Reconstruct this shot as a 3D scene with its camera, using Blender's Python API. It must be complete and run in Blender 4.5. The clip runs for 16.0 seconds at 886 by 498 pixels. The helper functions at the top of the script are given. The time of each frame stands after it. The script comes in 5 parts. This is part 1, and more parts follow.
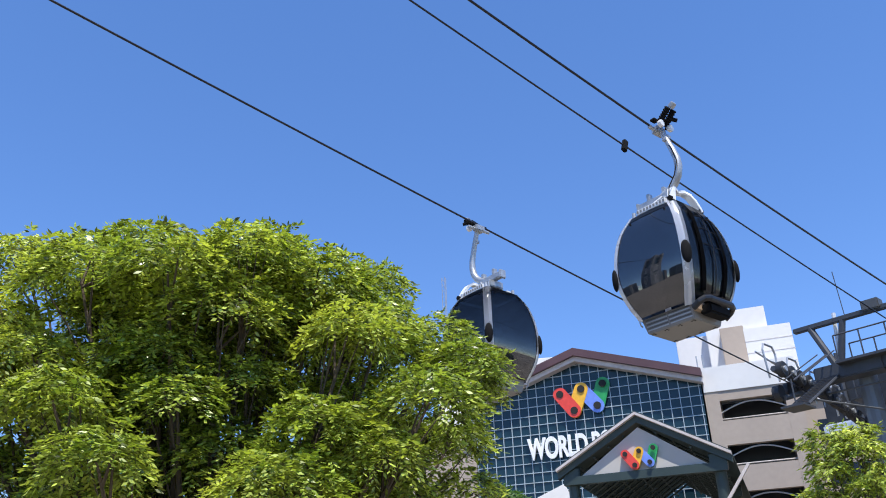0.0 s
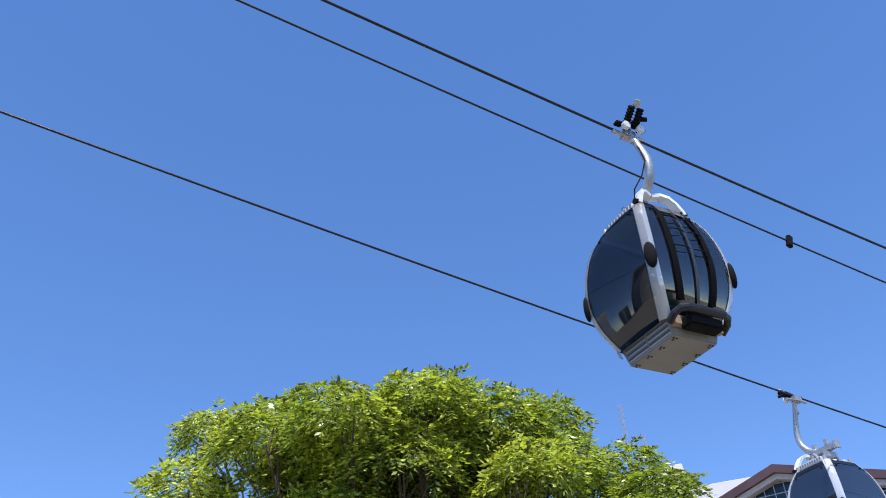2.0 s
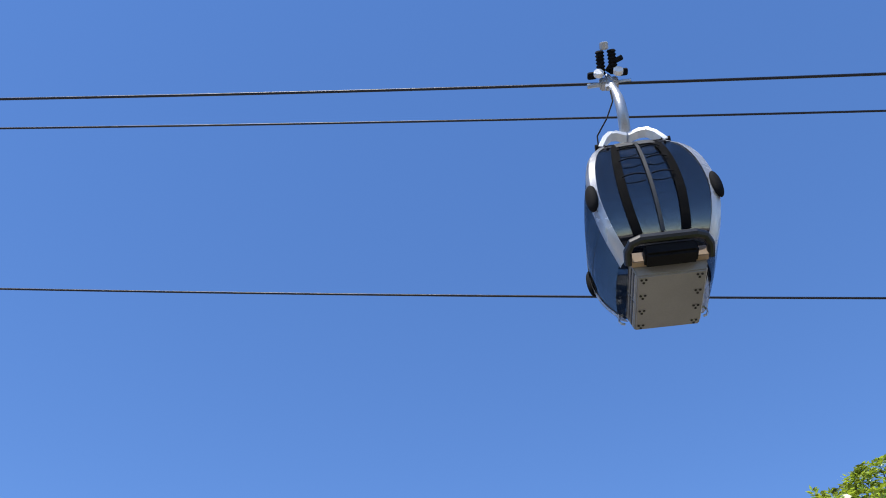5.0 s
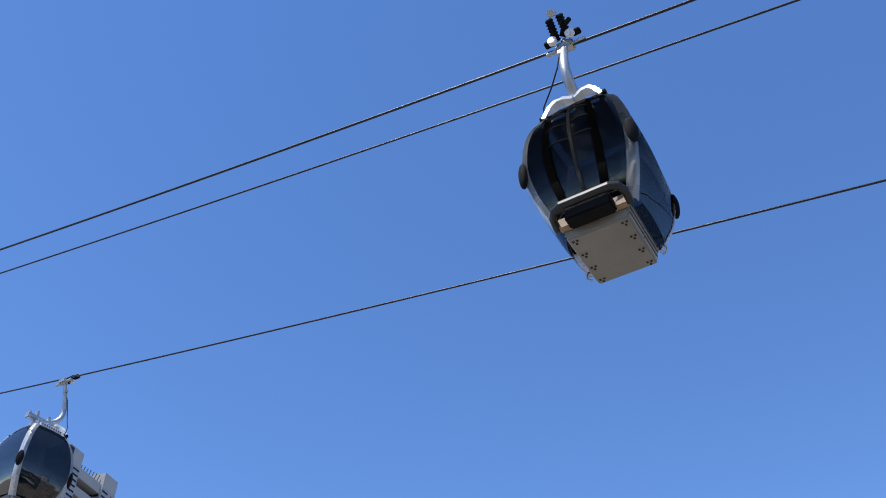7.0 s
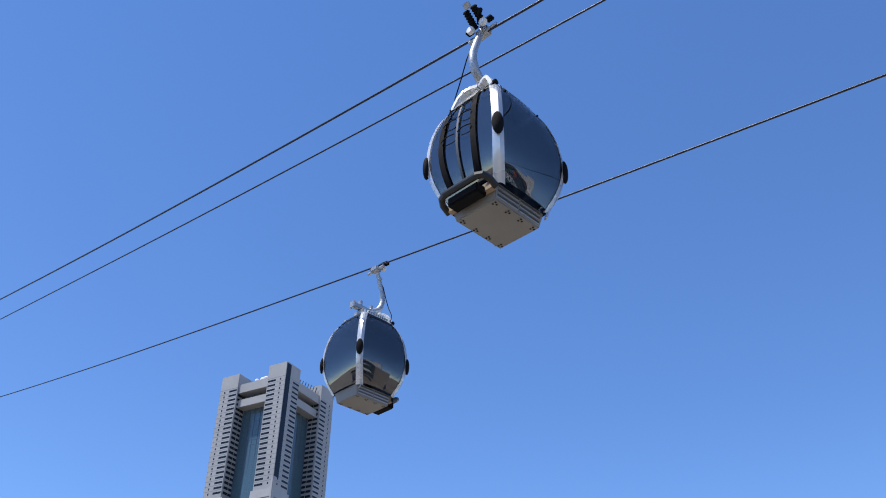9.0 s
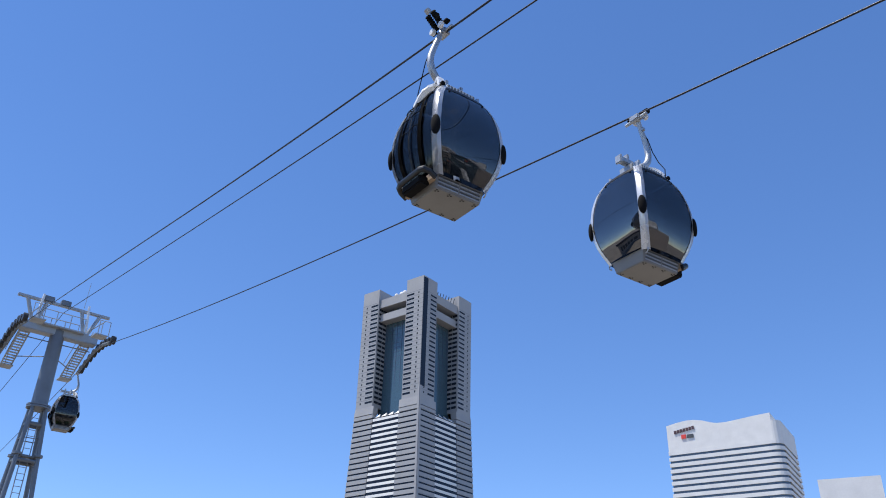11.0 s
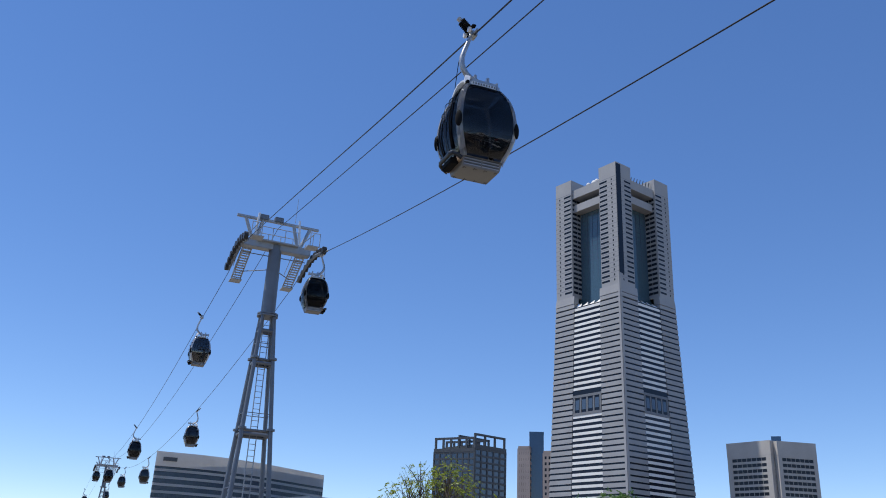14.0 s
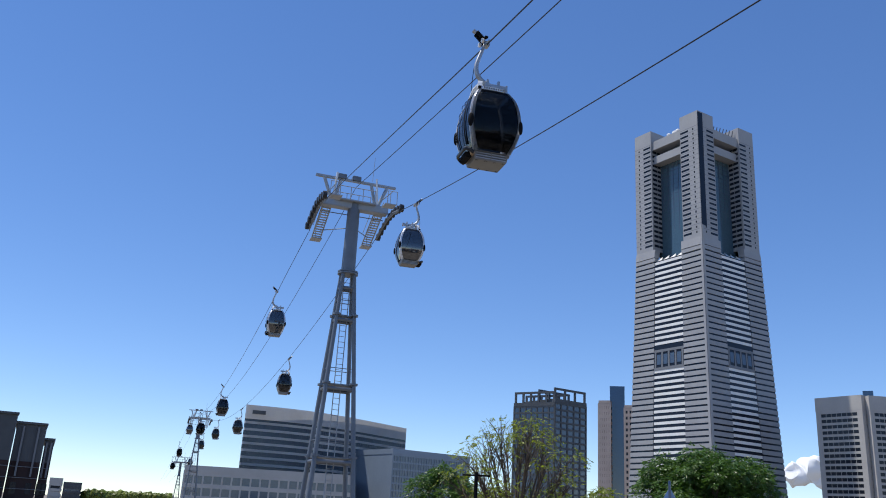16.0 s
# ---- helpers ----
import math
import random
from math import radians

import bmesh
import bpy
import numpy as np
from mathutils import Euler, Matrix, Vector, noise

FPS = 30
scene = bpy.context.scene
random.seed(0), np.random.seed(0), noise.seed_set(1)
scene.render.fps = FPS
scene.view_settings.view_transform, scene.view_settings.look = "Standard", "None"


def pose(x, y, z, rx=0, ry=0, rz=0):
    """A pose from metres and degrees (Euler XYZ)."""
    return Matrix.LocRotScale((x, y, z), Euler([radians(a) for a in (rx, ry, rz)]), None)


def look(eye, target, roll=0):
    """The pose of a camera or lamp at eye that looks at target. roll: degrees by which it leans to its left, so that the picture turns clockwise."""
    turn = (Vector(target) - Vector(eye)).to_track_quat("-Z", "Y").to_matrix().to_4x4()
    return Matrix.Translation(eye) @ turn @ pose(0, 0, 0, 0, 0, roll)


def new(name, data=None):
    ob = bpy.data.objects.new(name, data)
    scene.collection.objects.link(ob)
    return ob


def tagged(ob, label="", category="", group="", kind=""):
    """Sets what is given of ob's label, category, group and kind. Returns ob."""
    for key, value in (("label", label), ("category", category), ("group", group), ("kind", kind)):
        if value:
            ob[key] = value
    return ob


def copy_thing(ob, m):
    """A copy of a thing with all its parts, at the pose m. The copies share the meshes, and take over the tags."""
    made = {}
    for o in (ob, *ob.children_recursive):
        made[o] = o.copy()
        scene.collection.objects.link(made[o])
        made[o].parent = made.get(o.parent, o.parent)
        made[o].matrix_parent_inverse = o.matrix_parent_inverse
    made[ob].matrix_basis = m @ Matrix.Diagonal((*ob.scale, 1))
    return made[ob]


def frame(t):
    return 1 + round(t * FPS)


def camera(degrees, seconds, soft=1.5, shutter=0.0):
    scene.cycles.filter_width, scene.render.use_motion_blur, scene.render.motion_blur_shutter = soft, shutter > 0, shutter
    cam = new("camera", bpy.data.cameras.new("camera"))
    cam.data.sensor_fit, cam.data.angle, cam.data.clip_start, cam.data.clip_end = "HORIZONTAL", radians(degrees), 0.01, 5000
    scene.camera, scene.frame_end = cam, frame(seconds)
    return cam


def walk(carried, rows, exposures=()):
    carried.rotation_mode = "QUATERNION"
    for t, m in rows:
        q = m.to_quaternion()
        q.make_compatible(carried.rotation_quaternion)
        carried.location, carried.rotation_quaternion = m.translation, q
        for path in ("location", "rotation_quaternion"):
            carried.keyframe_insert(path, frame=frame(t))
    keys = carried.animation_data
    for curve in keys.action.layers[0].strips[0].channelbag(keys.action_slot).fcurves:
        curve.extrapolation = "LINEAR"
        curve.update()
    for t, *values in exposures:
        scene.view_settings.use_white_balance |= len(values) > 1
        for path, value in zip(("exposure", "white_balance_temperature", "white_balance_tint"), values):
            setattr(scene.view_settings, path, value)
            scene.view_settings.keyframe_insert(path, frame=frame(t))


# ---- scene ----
cam = camera(55.82, 16.0, soft=1.0)

# a camera held at eye height, turned on the spot; between 3 and 6 s its holder takes one step to the left and lifts it a little
STEP, LIFT = 1.2, 0.168


def share(t):
    return 0.0 if t < 2.8 else 0.06 if t < 3.2 else 0.85 if t < 5.8 else 1.0


# seconds, yaw, pitch and roll
PATH = [
    (0.0, -42.51, 25.72, 1.86),
    (0.5, -40.74, 28.87, 2.71),
    (1.0, -37.72, 31.47, 3.32),
    (1.5, -33.69, 33.72, 3.30),
    (2.5, -24.20, 37.17, 2.83),
    (3.0, -18.92, 38.93, 2.30),
    (5.5, 9.95, 43.94, 1.93),
    (6.0, 15.74, 43.28, 1.75),
    (6.5, 21.48, 42.62, 1.95),
    (7.0, 27.30, 41.88, 1.55),
    (7.5, 32.33, 40.00, 1.03),
    (8.0, 35.76, 38.18, 0.68),
    (10.5, 48.13, 30.46, -1.31),
    (11.0, 50.75, 28.75, -1.42),
    (11.5, 54.24, 27.08, -1.55),
    (12.0, 57.78, 25.05, -1.45),
    (12.5, 60.58, 23.14, -1.38),
    (13.0, 62.62, 22.09, -1.60),
    (13.5, 63.60, 21.83, -1.96),
    (14.0, 64.73, 21.02, -2.32),
    (14.5, 65.84, 19.86, -2.39),
    (15.0, 66.77, 19.19, -2.27),
    (15.5, 67.94, 18.82, -2.82),
    (16.0, 70.05, 17.76, -3.12),
]

walk(cam, [(t, pose(-STEP * share(t), 0.044 * share(t), 1.6 + LIFT * share(t), 90 + p, r, y)) for t, y, p, r in PATH],
     exposures=[(0, 0.75), (3, 0.66), (5.5, 0.58), (8, 0.53), (10.5, 0.52), (13, 0.10), (14, 0.12), (16, 0.15)])

# ---- light ----
SUN_EL, SUN_H = radians(67), Vector((-0.50, -0.866))
world = bpy.data.worlds.new("sky")
scene.world = world
world.use_nodes = True
wn = world.node_tree
sky = wn.nodes.new("ShaderNodeTexSky")
sky.sky_type, sky.sun_disc = "NISHITA", False
sky.sun_elevation, sky.sun_rotation = SUN_EL, math.atan2(SUN_H.x, SUN_H.y)
sky.air_density, sky.dust_density, sky.ozone_density = 1.0, 0.0, 3.4
sky.altitude = 2600
rich = wn.nodes.new("ShaderNodeHueSaturation")
rich.inputs["Saturation"].default_value, rich.inputs["Hue"].default_value = 1.29, 0.510
soft_sky = wn.nodes.new("ShaderNodeGamma")
soft_sky.inputs["Gamma"].default_value = 0.8
wn.links.new(sky.outputs[0], soft_sky.inputs["Color"])
wn.links.new(soft_sky.outputs[0], rich.inputs["Color"])
wn.links.new(rich.outputs[0], wn.nodes["Background"].inputs[0])
wn.nodes["Background"].inputs[1].default_value = 0.208
sun = new("sun", bpy.data.lights.new("sun", "SUN"))
sun.data.energy, sun.data.angle, sun.data.color = 3.9, radians(0.53), (1.0, 0.95, 0.87)
sun.matrix_world = look(Vector((SUN_H.x * math.cos(SUN_EL), SUN_H.y * math.cos(SUN_EL), math.sin(SUN_EL))) * 300, (0, 0, 0))


# ---- materials ----
def material(name, colour, rough=0.6, metal=0.0, scale=4.0, vary=0.12, bump=0.0, second=None, fine=40.0, coat=0.0, island=0.0, objvar=0.0):
    m = bpy.data.materials.new(name)
    m.use_nodes = True
    nt = m.node_tree
    b = nt.nodes["Principled BSDF"]
    b.inputs["Roughness"].default_value = rough
    b.inputs["Metallic"].default_value = metal
    b.inputs["Coat Weight"].default_value = coat
    co = nt.nodes.new("ShaderNodeTexCoord")
    n1 = nt.nodes.new("ShaderNodeTexNoise")
    n1.inputs["Scale"].default_value, n1.inputs["Detail"].default_value = scale, 6
    n2 = nt.nodes.new("ShaderNodeTexNoise")
    n2.inputs["Scale"].default_value, n2.inputs["Detail"].default_value = fine, 3
    for n in (n1, n2):
        nt.links.new(co.outputs["Object"], n.inputs["Vector"])
    mixf = nt.nodes.new("ShaderNodeMath")
    mixf.operation = "MULTIPLY_ADD"
    nt.links.new(n2.outputs["Fac"], mixf.inputs[0])
    mixf.inputs[1].default_value = 0.4
    nt.links.new(n1.outputs["Fac"], mixf.inputs[2])
    ramp = nt.nodes.new("ShaderNodeMapRange")
    ramp.inputs["From Min"].default_value, ramp.inputs["From Max"].default_value = 0.45, 0.95
    nt.links.new(mixf.outputs[0], ramp.inputs["Value"])
    mix = nt.nodes.new("ShaderNodeMix")
    mix.data_type = "RGBA"
    lo = [c * (1 - vary) for c in colour]
    hi = [min(1, c * (1 + vary)) for c in (second or colour)]
    mix.inputs["A"].default_value, mix.inputs["B"].default_value = (*lo, 1), (*hi, 1)
    nt.links.new(ramp.outputs[0], mix.inputs["Factor"])
    out = mix.outputs["Result"]
    if island or objvar:
        hs = nt.nodes.new("ShaderNodeHueSaturation")
        nt.links.new(out, hs.inputs["Color"])
        if island:
            src = nt.nodes.new("ShaderNodeNewGeometry").outputs["Random Per Island"]
        else:
            src = nt.nodes.new("ShaderNodeObjectInfo").outputs["Random"]
        r2 = nt.nodes.new("ShaderNodeMapRange")
        v = island or objvar
        r2.inputs["To Min"].default_value, r2.inputs["To Max"].default_value = 1 - v, 1 + v
        nt.links.new(src, r2.inputs["Value"])
        nt.links.new(r2.outputs[0], hs.inputs["Value"])
        out = hs.outputs[0]
    nt.links.new(out, b.inputs["Base Color"])
    rr = nt.nodes.new("ShaderNodeMapRange")
    rr.inputs["To Min"].default_value, rr.inputs["To Max"].default_value = max(0.01, rough * 0.85), min(1, rough * 1.15)
    nt.links.new(n1.outputs["Fac"], rr.inputs["Value"])
    nt.links.new(rr.outputs[0], b.inputs["Roughness"])
    if bump:
        bp = nt.nodes.new("ShaderNodeBump")
        bp.inputs["Strength"].default_value, bp.inputs["Distance"].default_value = bump, 0.02
        nt.links.new(n2.outputs["Fac"], bp.inputs["Height"])
        nt.links.new(bp.outputs[0], b.inputs["Normal"])
    return m


def glass(name, tint, ior=1.9, rough=0.02, metal=0.0):
    m = material(name, tint, rough, metal, scale=1.2, vary=0.2, fine=6.0)
    m.node_tree.nodes["Principled BSDF"].inputs["IOR"].default_value = ior
    return m


def leafy(name, colour, second, through_share=0.45, rough=0.45, island=0.35):
    m = material(name, colour, rough, 0, scale=0.8, vary=0.1, second=second, fine=8.0, island=island)
    nt = m.node_tree
    b = nt.nodes["Principled BSDF"]
    tr = nt.nodes.new("ShaderNodeBsdfTranslucent")
    src = b.inputs["Base Color"].links[0].from_socket
    bright = nt.nodes.new("ShaderNodeHueSaturation")
    bright.inputs["Value"].default_value, bright.inputs["Saturation"].default_value = 1.5, 1.1
    nt.links.new(src, bright.inputs["Color"])
    nt.links.new(bright.outputs[0], tr.inputs["Color"])
    ms = nt.nodes.new("ShaderNodeMixShader")
    ms.inputs[0].default_value = through_share
    nt.links.new(b.outputs[0], ms.inputs[1])
    nt.links.new(tr.outputs[0], ms.inputs[2])
    nt.links.new(ms.outputs[0], nt.nodes["Material Output"].inputs["Surface"])
    return m


M_GALV = material("galvanised_steel", (0.42, 0.44, 0.46), 0.42, 0.55, 3, 0.2, 0.15)
M_SILVER = material("silver_paint", (0.74, 0.75, 0.77), 0.28, 0.35, 2, 0.08, coat=0.4)
M_WHITE_METAL = material("white_painted_metal", (0.75, 0.76, 0.76), 0.35, 0.1, 3, 0.08)
M_BLACK = material("black_rubber", (0.008, 0.008, 0.009), 0.85, 0, 8, 0.3, 0.2)
M_BLACK.node_tree.nodes["Principled BSDF"].inputs["Specular IOR Level"].default_value = 0.12
M_BLACKGLOSS = material("black_gloss", (0.010, 0.011, 0.013), 0.38, 0, 4, 0.2)
M_CABIN_GLASS = glass("cabin_glass", (0.014, 0.017, 0.023), 2.35, 0.015)
M_BOX = material("grey_underfloor_paint", (0.22, 0.218, 0.212), 0.5, 0.1, 2, 0.12)
M_TAN = material("tan_trim", (0.33, 0.24, 0.16), 0.6)
M_HOLE = material("dark_recess", (0.012, 0.012, 0.012), 0.8)
M_ROPE = material("steel_rope", (0.018, 0.019, 0.026), 0.4, 0.4, 60, 0.2, 0.15, fine=200)
M_TOWER = material("grey_tower_paint", (0.16, 0.18, 0.205), 0.45, 0.25, 1.2, 0.14)
M_TOWER_LT = material("pale_tower_steel", (0.36, 0.38, 0.40), 0.45, 0.3, 1.5, 0.12)
# tower steel darkened for the station, its backlit shade put into the colour
M_TOWER_DK = material("backlit_station_steel", (0.055, 0.06, 0.07), 0.5, 0.2, 1.2, 0.2)
M_SHEAVE = material("dark_sheave", (0.03, 0.032, 0.036), 0.5, 0.2, 4, 0.3)
M_PAVE = material("pavement", (0.17, 0.145, 0.115), 0.85, 0, 0.15, 0.2, 0.3, second=(0.25, 0.215, 0.17), fine=3)
M_GRANITE = material("pale_granite", (0.33, 0.33, 0.335), 0.55, 0, 0.05, 0.1, fine=0.8)
M_GRANITE_DK = material("grey_granite", (0.17, 0.175, 0.185), 0.5, 0, 0.05, 0.12, fine=0.8)
M_WHITEBAND = material("white_spandrel", (0.80, 0.78, 0.74), 0.5, 0, 0.08, 0.06, fine=1)
M_TOWERGLASS = glass("tower_glass", (0.06, 0.11, 0.14), 1.7, 0.12)
M_DKGLASS = glass("dark_window_glass_and_shade", (0.014, 0.018, 0.026), 1.35, 0.15)
M_BLUEGLASS = glass("blue_glass", (0.02, 0.07, 0.16), 1.8, 0.08)
M_GREYGLASS = glass("grey_blue_glass", (0.07, 0.10, 0.14), 1.7, 0.12)
M_BLUEGREY = material("blue_grey_panel", (0.22, 0.27, 0.33), 0.4, 0.1, 0.1, 0.1, fine=1)
M_CONC = material("pale_concrete", (0.46, 0.44, 0.41), 0.7, 0, 0.1, 0.1, fine=1.2)
M_PINK = material("pinkish_cladding", (0.46, 0.38, 0.34), 0.65, 0, 0.1, 0.1, fine=1)
M_DKFRAME = material("dark_frame_and_shade", (0.075, 0.08, 0.085), 0.5, 0.1, 0.1, 0.2, fine=1)
M_WHITEWALL = material("white_render", (0.72, 0.71, 0.69), 0.7, 0, 0.2, 0.07, fine=2)
M_BEIGE = material("beige_render", (0.40, 0.33, 0.27), 0.75, 0, 0.25, 0.1, fine=3)
M_MAROON = material("maroon_eave", (0.085, 0.040, 0.045), 0.5, 0, 0.6, 0.2)
M_EAVE = material("pale_eave", (0.55, 0.50, 0.48), 0.6)
M_MULLION = material("pale_mullion", (0.42, 0.48, 0.50), 0.4, 0.2)
M_WPGLASS = glass("shop_glass", (0.012, 0.036, 0.050), 1.42, 0.04)
M_GREENSTEEL = material("dark_green_steel", (0.032, 0.050, 0.046), 0.45, 0.1, 1, 0.15)
M_RED = material("red_logo", (0.72, 0.06, 0.04), 0.4)
M_YELLOW = material("yellow_logo", (0.85, 0.45, 0.03), 0.4)
M_GREEN = material("green_logo", (0.02, 0.30, 0.08), 0.4)
M_BLUE = material("blue_logo", (0.16, 0.27, 0.75), 0.4)
M_LETTER = material("white_letters", (0.85, 0.85, 0.85), 0.4)
M_BARK = material("bark", (0.10, 0.075, 0.055), 0.9, 0, 5, 0.3, 0.8, fine=30)
M_LEAF = leafy("leaf_fresh", (0.12, 0.20, 0.022), (0.42, 0.46, 0.085), 0.28, rough=0.36, island=0.85)
M_LEAF_DK = leafy("leaf_dark", (0.050, 0.115, 0.018), (0.085, 0.155, 0.03), 0.3)
M_LEAF_YL = leafy("leaf_yellow_green", (0.16, 0.20, 0.02), (0.22, 0.26, 0.04), 0.4)
M_BRICK = material("brown_brick", (0.035, 0.017, 0.015), 0.8, 0, 0.5, 0.2, fine=4)
M_CLOUD = material("cloud", (0.9, 0.9, 0.9), 1.0, 0, 0.01, 0.02)


# ---- mesh helpers ----
def add_box(bm, x0, x1, y0, y1, z0, z1, m=None):
    r = bmesh.ops.create_cube(bm, size=1)["verts"]
    for v in r:
        v.co = Vector((x0 + (v.co.x + 0.5) * (x1 - x0), y0 + (v.co.y + 0.5) * (y1 - y0), z0 + (v.co.z + 0.5) * (z1 - z0)))
        if m is not None:
            v.co = m @ v.co
    return r


def add_tube(bm, pts, radii, seg=8, cap=True):
    pts = [Vector(p) for p in pts]
    if not isinstance(radii, (list, tuple)):
        radii = [radii] * len(pts)
    rings, side = [], None
    for i, p in enumerate(pts):
        d = (pts[min(i + 1, len(pts) - 1)] - pts[max(i - 1, 0)]).normalized()
        if side is None or abs(side.dot(d)) > 0.95:
            side = d.cross(Vector((0, 0, 1)) if abs(d.z) < 0.9 else Vector((1, 0, 0)))
        side = (side - d * side.dot(d)).normalized()
        up = d.cross(side)
        rings.append([bm.verts.new(p + (side * math.cos(a) + up * math.sin(a)) * radii[i])
                      for a in (2 * math.pi * k / seg for k in range(seg))])
    for a, b in zip(rings, rings[1:]):
        for k in range(seg):
            bm.faces.new((a[k], a[(k + 1) % seg], b[(k + 1) % seg], b[k]))
    if cap:
        bm.faces.new(rings[0][::-1])
        bm.faces.new(rings[-1])


def add_grid(bm, fn, nu, nv, thick=None):
    vs = [[bm.verts.new(fn(i / nu, j / nv)) for i in range(nu + 1)] for j in range(nv + 1)]
    return [bm.faces.new((vs[j][i], vs[j][i + 1], vs[j + 1][i + 1], vs[j + 1][i])) for j in range(nv) for i in range(nu)]


def prism(bm, plan, z0, z1):
    lo = [bm.verts.new((x, y, z0)) for x, y in plan]
    hi = [bm.verts.new((x, y, z1)) for x, y in plan]
    n = len(plan)
    for k in range(n):
        bm.faces.new((lo[k], lo[(k + 1) % n], hi[(k + 1) % n], hi[k]))
    bm.faces.new(lo[::-1])
    bm.faces.new(hi)


def part(name, bm, mat, parent=None, label="", smooth=False, bevel=0.0):
    if bevel:
        bmesh.ops.bevel(bm, geom=bm.edges[:], offset=bevel, segments=2, affect="EDGES", clamp_overlap=True)
    bmesh.ops.recalc_face_normals(bm, faces=bm.faces[:])
    me = bpy.data.meshes.new(name)
    bm.to_mesh(me)
    bm.free()
    me.materials.append(mat)
    if smooth:
        for p in me.polygons:
            p.use_smooth = True
        me.set_sharp_from_angle(angle=radians(48))
    ob = new(name, me)
    if parent is not None:
        ob.parent = parent
    if label:
        tagged(ob, label)
    return ob


def pieces(name, bm, mat, parent, label=""):
    """Links each eight-cornered slab of bm as an object of its own."""
    bmesh.ops.recalc_face_normals(bm, faces=bm.faces[:])
    bm.verts.index_update()
    fs = [[v.index for v in f.verts] for f in bm.faces]
    cs = [tuple(v.co) for v in bm.verts]
    bm.free()
    for i in range(len(cs) // 8):
        me = bpy.data.meshes.new(name)
        me.from_pydata(cs[8 * i:8 * i + 8], [], [[j - 8 * i for j in f] for f in fs[6 * i:6 * i + 6]])
        me.materials.append(mat)
        ob = new(name, me)
        ob.parent = parent
        if label:
            tagged(ob, label)


def boxpart(name, b, mat, parent, label="", bevel=0.0, m=None):
    bm = bmesh.new()
    add_box(bm, *b, m=m)
    return part(name, bm, mat, parent, label, bevel=bevel)


def tubepart(name, pts, r, mat, parent, label="", seg=10):
    bm = bmesh.new()
    add_tube(bm, pts, r, seg)
    return part(name, bm, mat, parent, label, smooth=False)


def thing(name, label, category, m=None, group="", kind=""):
    e = new(name)
    e.matrix_world = m or Matrix()
    return tagged(e, label, category, group, kind)


def at(az, d):
    """Plan position d metres off the standing point, az degrees to the left of straight ahead."""
    return -d * math.sin(radians(az)) - (STEP if az > 20 else 0.0), d * math.cos(radians(az))


# ---- ground ----
bm = bmesh.new()
bmesh.ops.create_circle(bm, cap_ends=True, radius=4500, segments=64)
ground = part("ground", bm, M_PAVE, None)
tagged(ground, "pale paved ground of the waterfront promenade", "ground", kind="structure")

# ---- ropes ----
K = 1.12
KW = 1.22      # the part beyond the first tower
TOWER_X = -49.5 * KW - STEP
Y0 = {"a": (8.326, -0.0387), "b": (13.956, -0.0360), "c": (11.143, -0.0340)}


def line_y(line, x):
    """Plan position of a rope: straight to the tower, then a slight bend."""
    y, m = Y0[line]
    return y + m * max(x, TOWER_X) + max(0.0, TOWER_X - x) * 0.014


def near_tower(x):
    u = min(1.0, max(0.0, (-30 - x) / (-30 - TOWER_X)))
    return u * u


def along(line, s):
    """Where a rope crosses the upright plane x = s * y."""
    y, m = Y0[line]
    return s * y / (1 - m * s)


def west(x):
    """Height of the haul ropes beyond the first tower, over the eye."""
    x = (x + STEP) / KW
    if x > -200:
        u = (x + 124.75) / 75.25
        return KW * (14.0 + 4.2 * u * u)
    if x > -310:
        u = (x + 200) / -110
        return KW * (18.2 - 5.6 * u - 2.6 * u * (1 - u))
    u = (x + 310) / -250
    return KW * (12.6 - 4.0 * u - 4 * u * (1 - u))


def rope_a(x):
    if x < TOWER_X:
        return 1.6 + LIFT + west(x) + 0.4 * min(1.0, (TOWER_X - x) / 15)
    y = line_y("a", x)
    s = x / y
    return 1.6 + y * (1.3966 - 0.0856 * s + 0.0094 * s * s) - 0.85 * near_tower(x)


def rope_b(x):
    if x < TOWER_X:
        return 1.6 + LIFT + west(x)
    y = line_y("b", x)
    s = x / y
    return 1.6 + y * (0.8476 - 0.1093 * s + 0.0083 * s * s) + 0.2 * near_tower(x)


def rope_c(x):
    if x < TOWER_X:
        return 1.6 + LIFT + west(x) + 1.9
    y = line_y("c", x)
    s = x / y
    return 1.6 + y * (1.2903 - 0.0952 * s + 0.0063 * s * s) - 0.3 * near_tower(x)


def rope(fn, line, x1, r, label, name="haul_rope"):
    xs = [x1 - 1.5 * k for k in range(int((x1 - TOWER_X) / 1.5) + 1)] + [TOWER_X] + [TOWER_X - 5.1 * k for k in range(1, 101)]
    bm = bmesh.new()
    add_tube(bm, [(x, line_y(line, x), fn(x)) for x in xs], r, 8)
    return tagged(part(name, bm, M_ROPE, None, smooth=True), label, "rope")


rope(rope_a, "a", 60, 0.025, "dark twisted steel haul rope carrying the outward gondolas")
rope(rope_b, "b", 60, 0.025, "dark twisted steel haul rope carrying the returning gondolas")
rope(rope_c, "c", 45, 0.024, "dark cable strung between the tower tops", "communication_cable")


# ---- gondola ----
PROFILE = [(0.0, 0.50), (-0.10, 0.60), (-0.30, 0.715), (-0.60, 0.805), (-0.90, 0.845), (-1.15, 0.85), (-1.45, 0.79), (-1.70, 0.69), (-1.90, 0.57)]
ROOF, OY = -1.80, 0.18


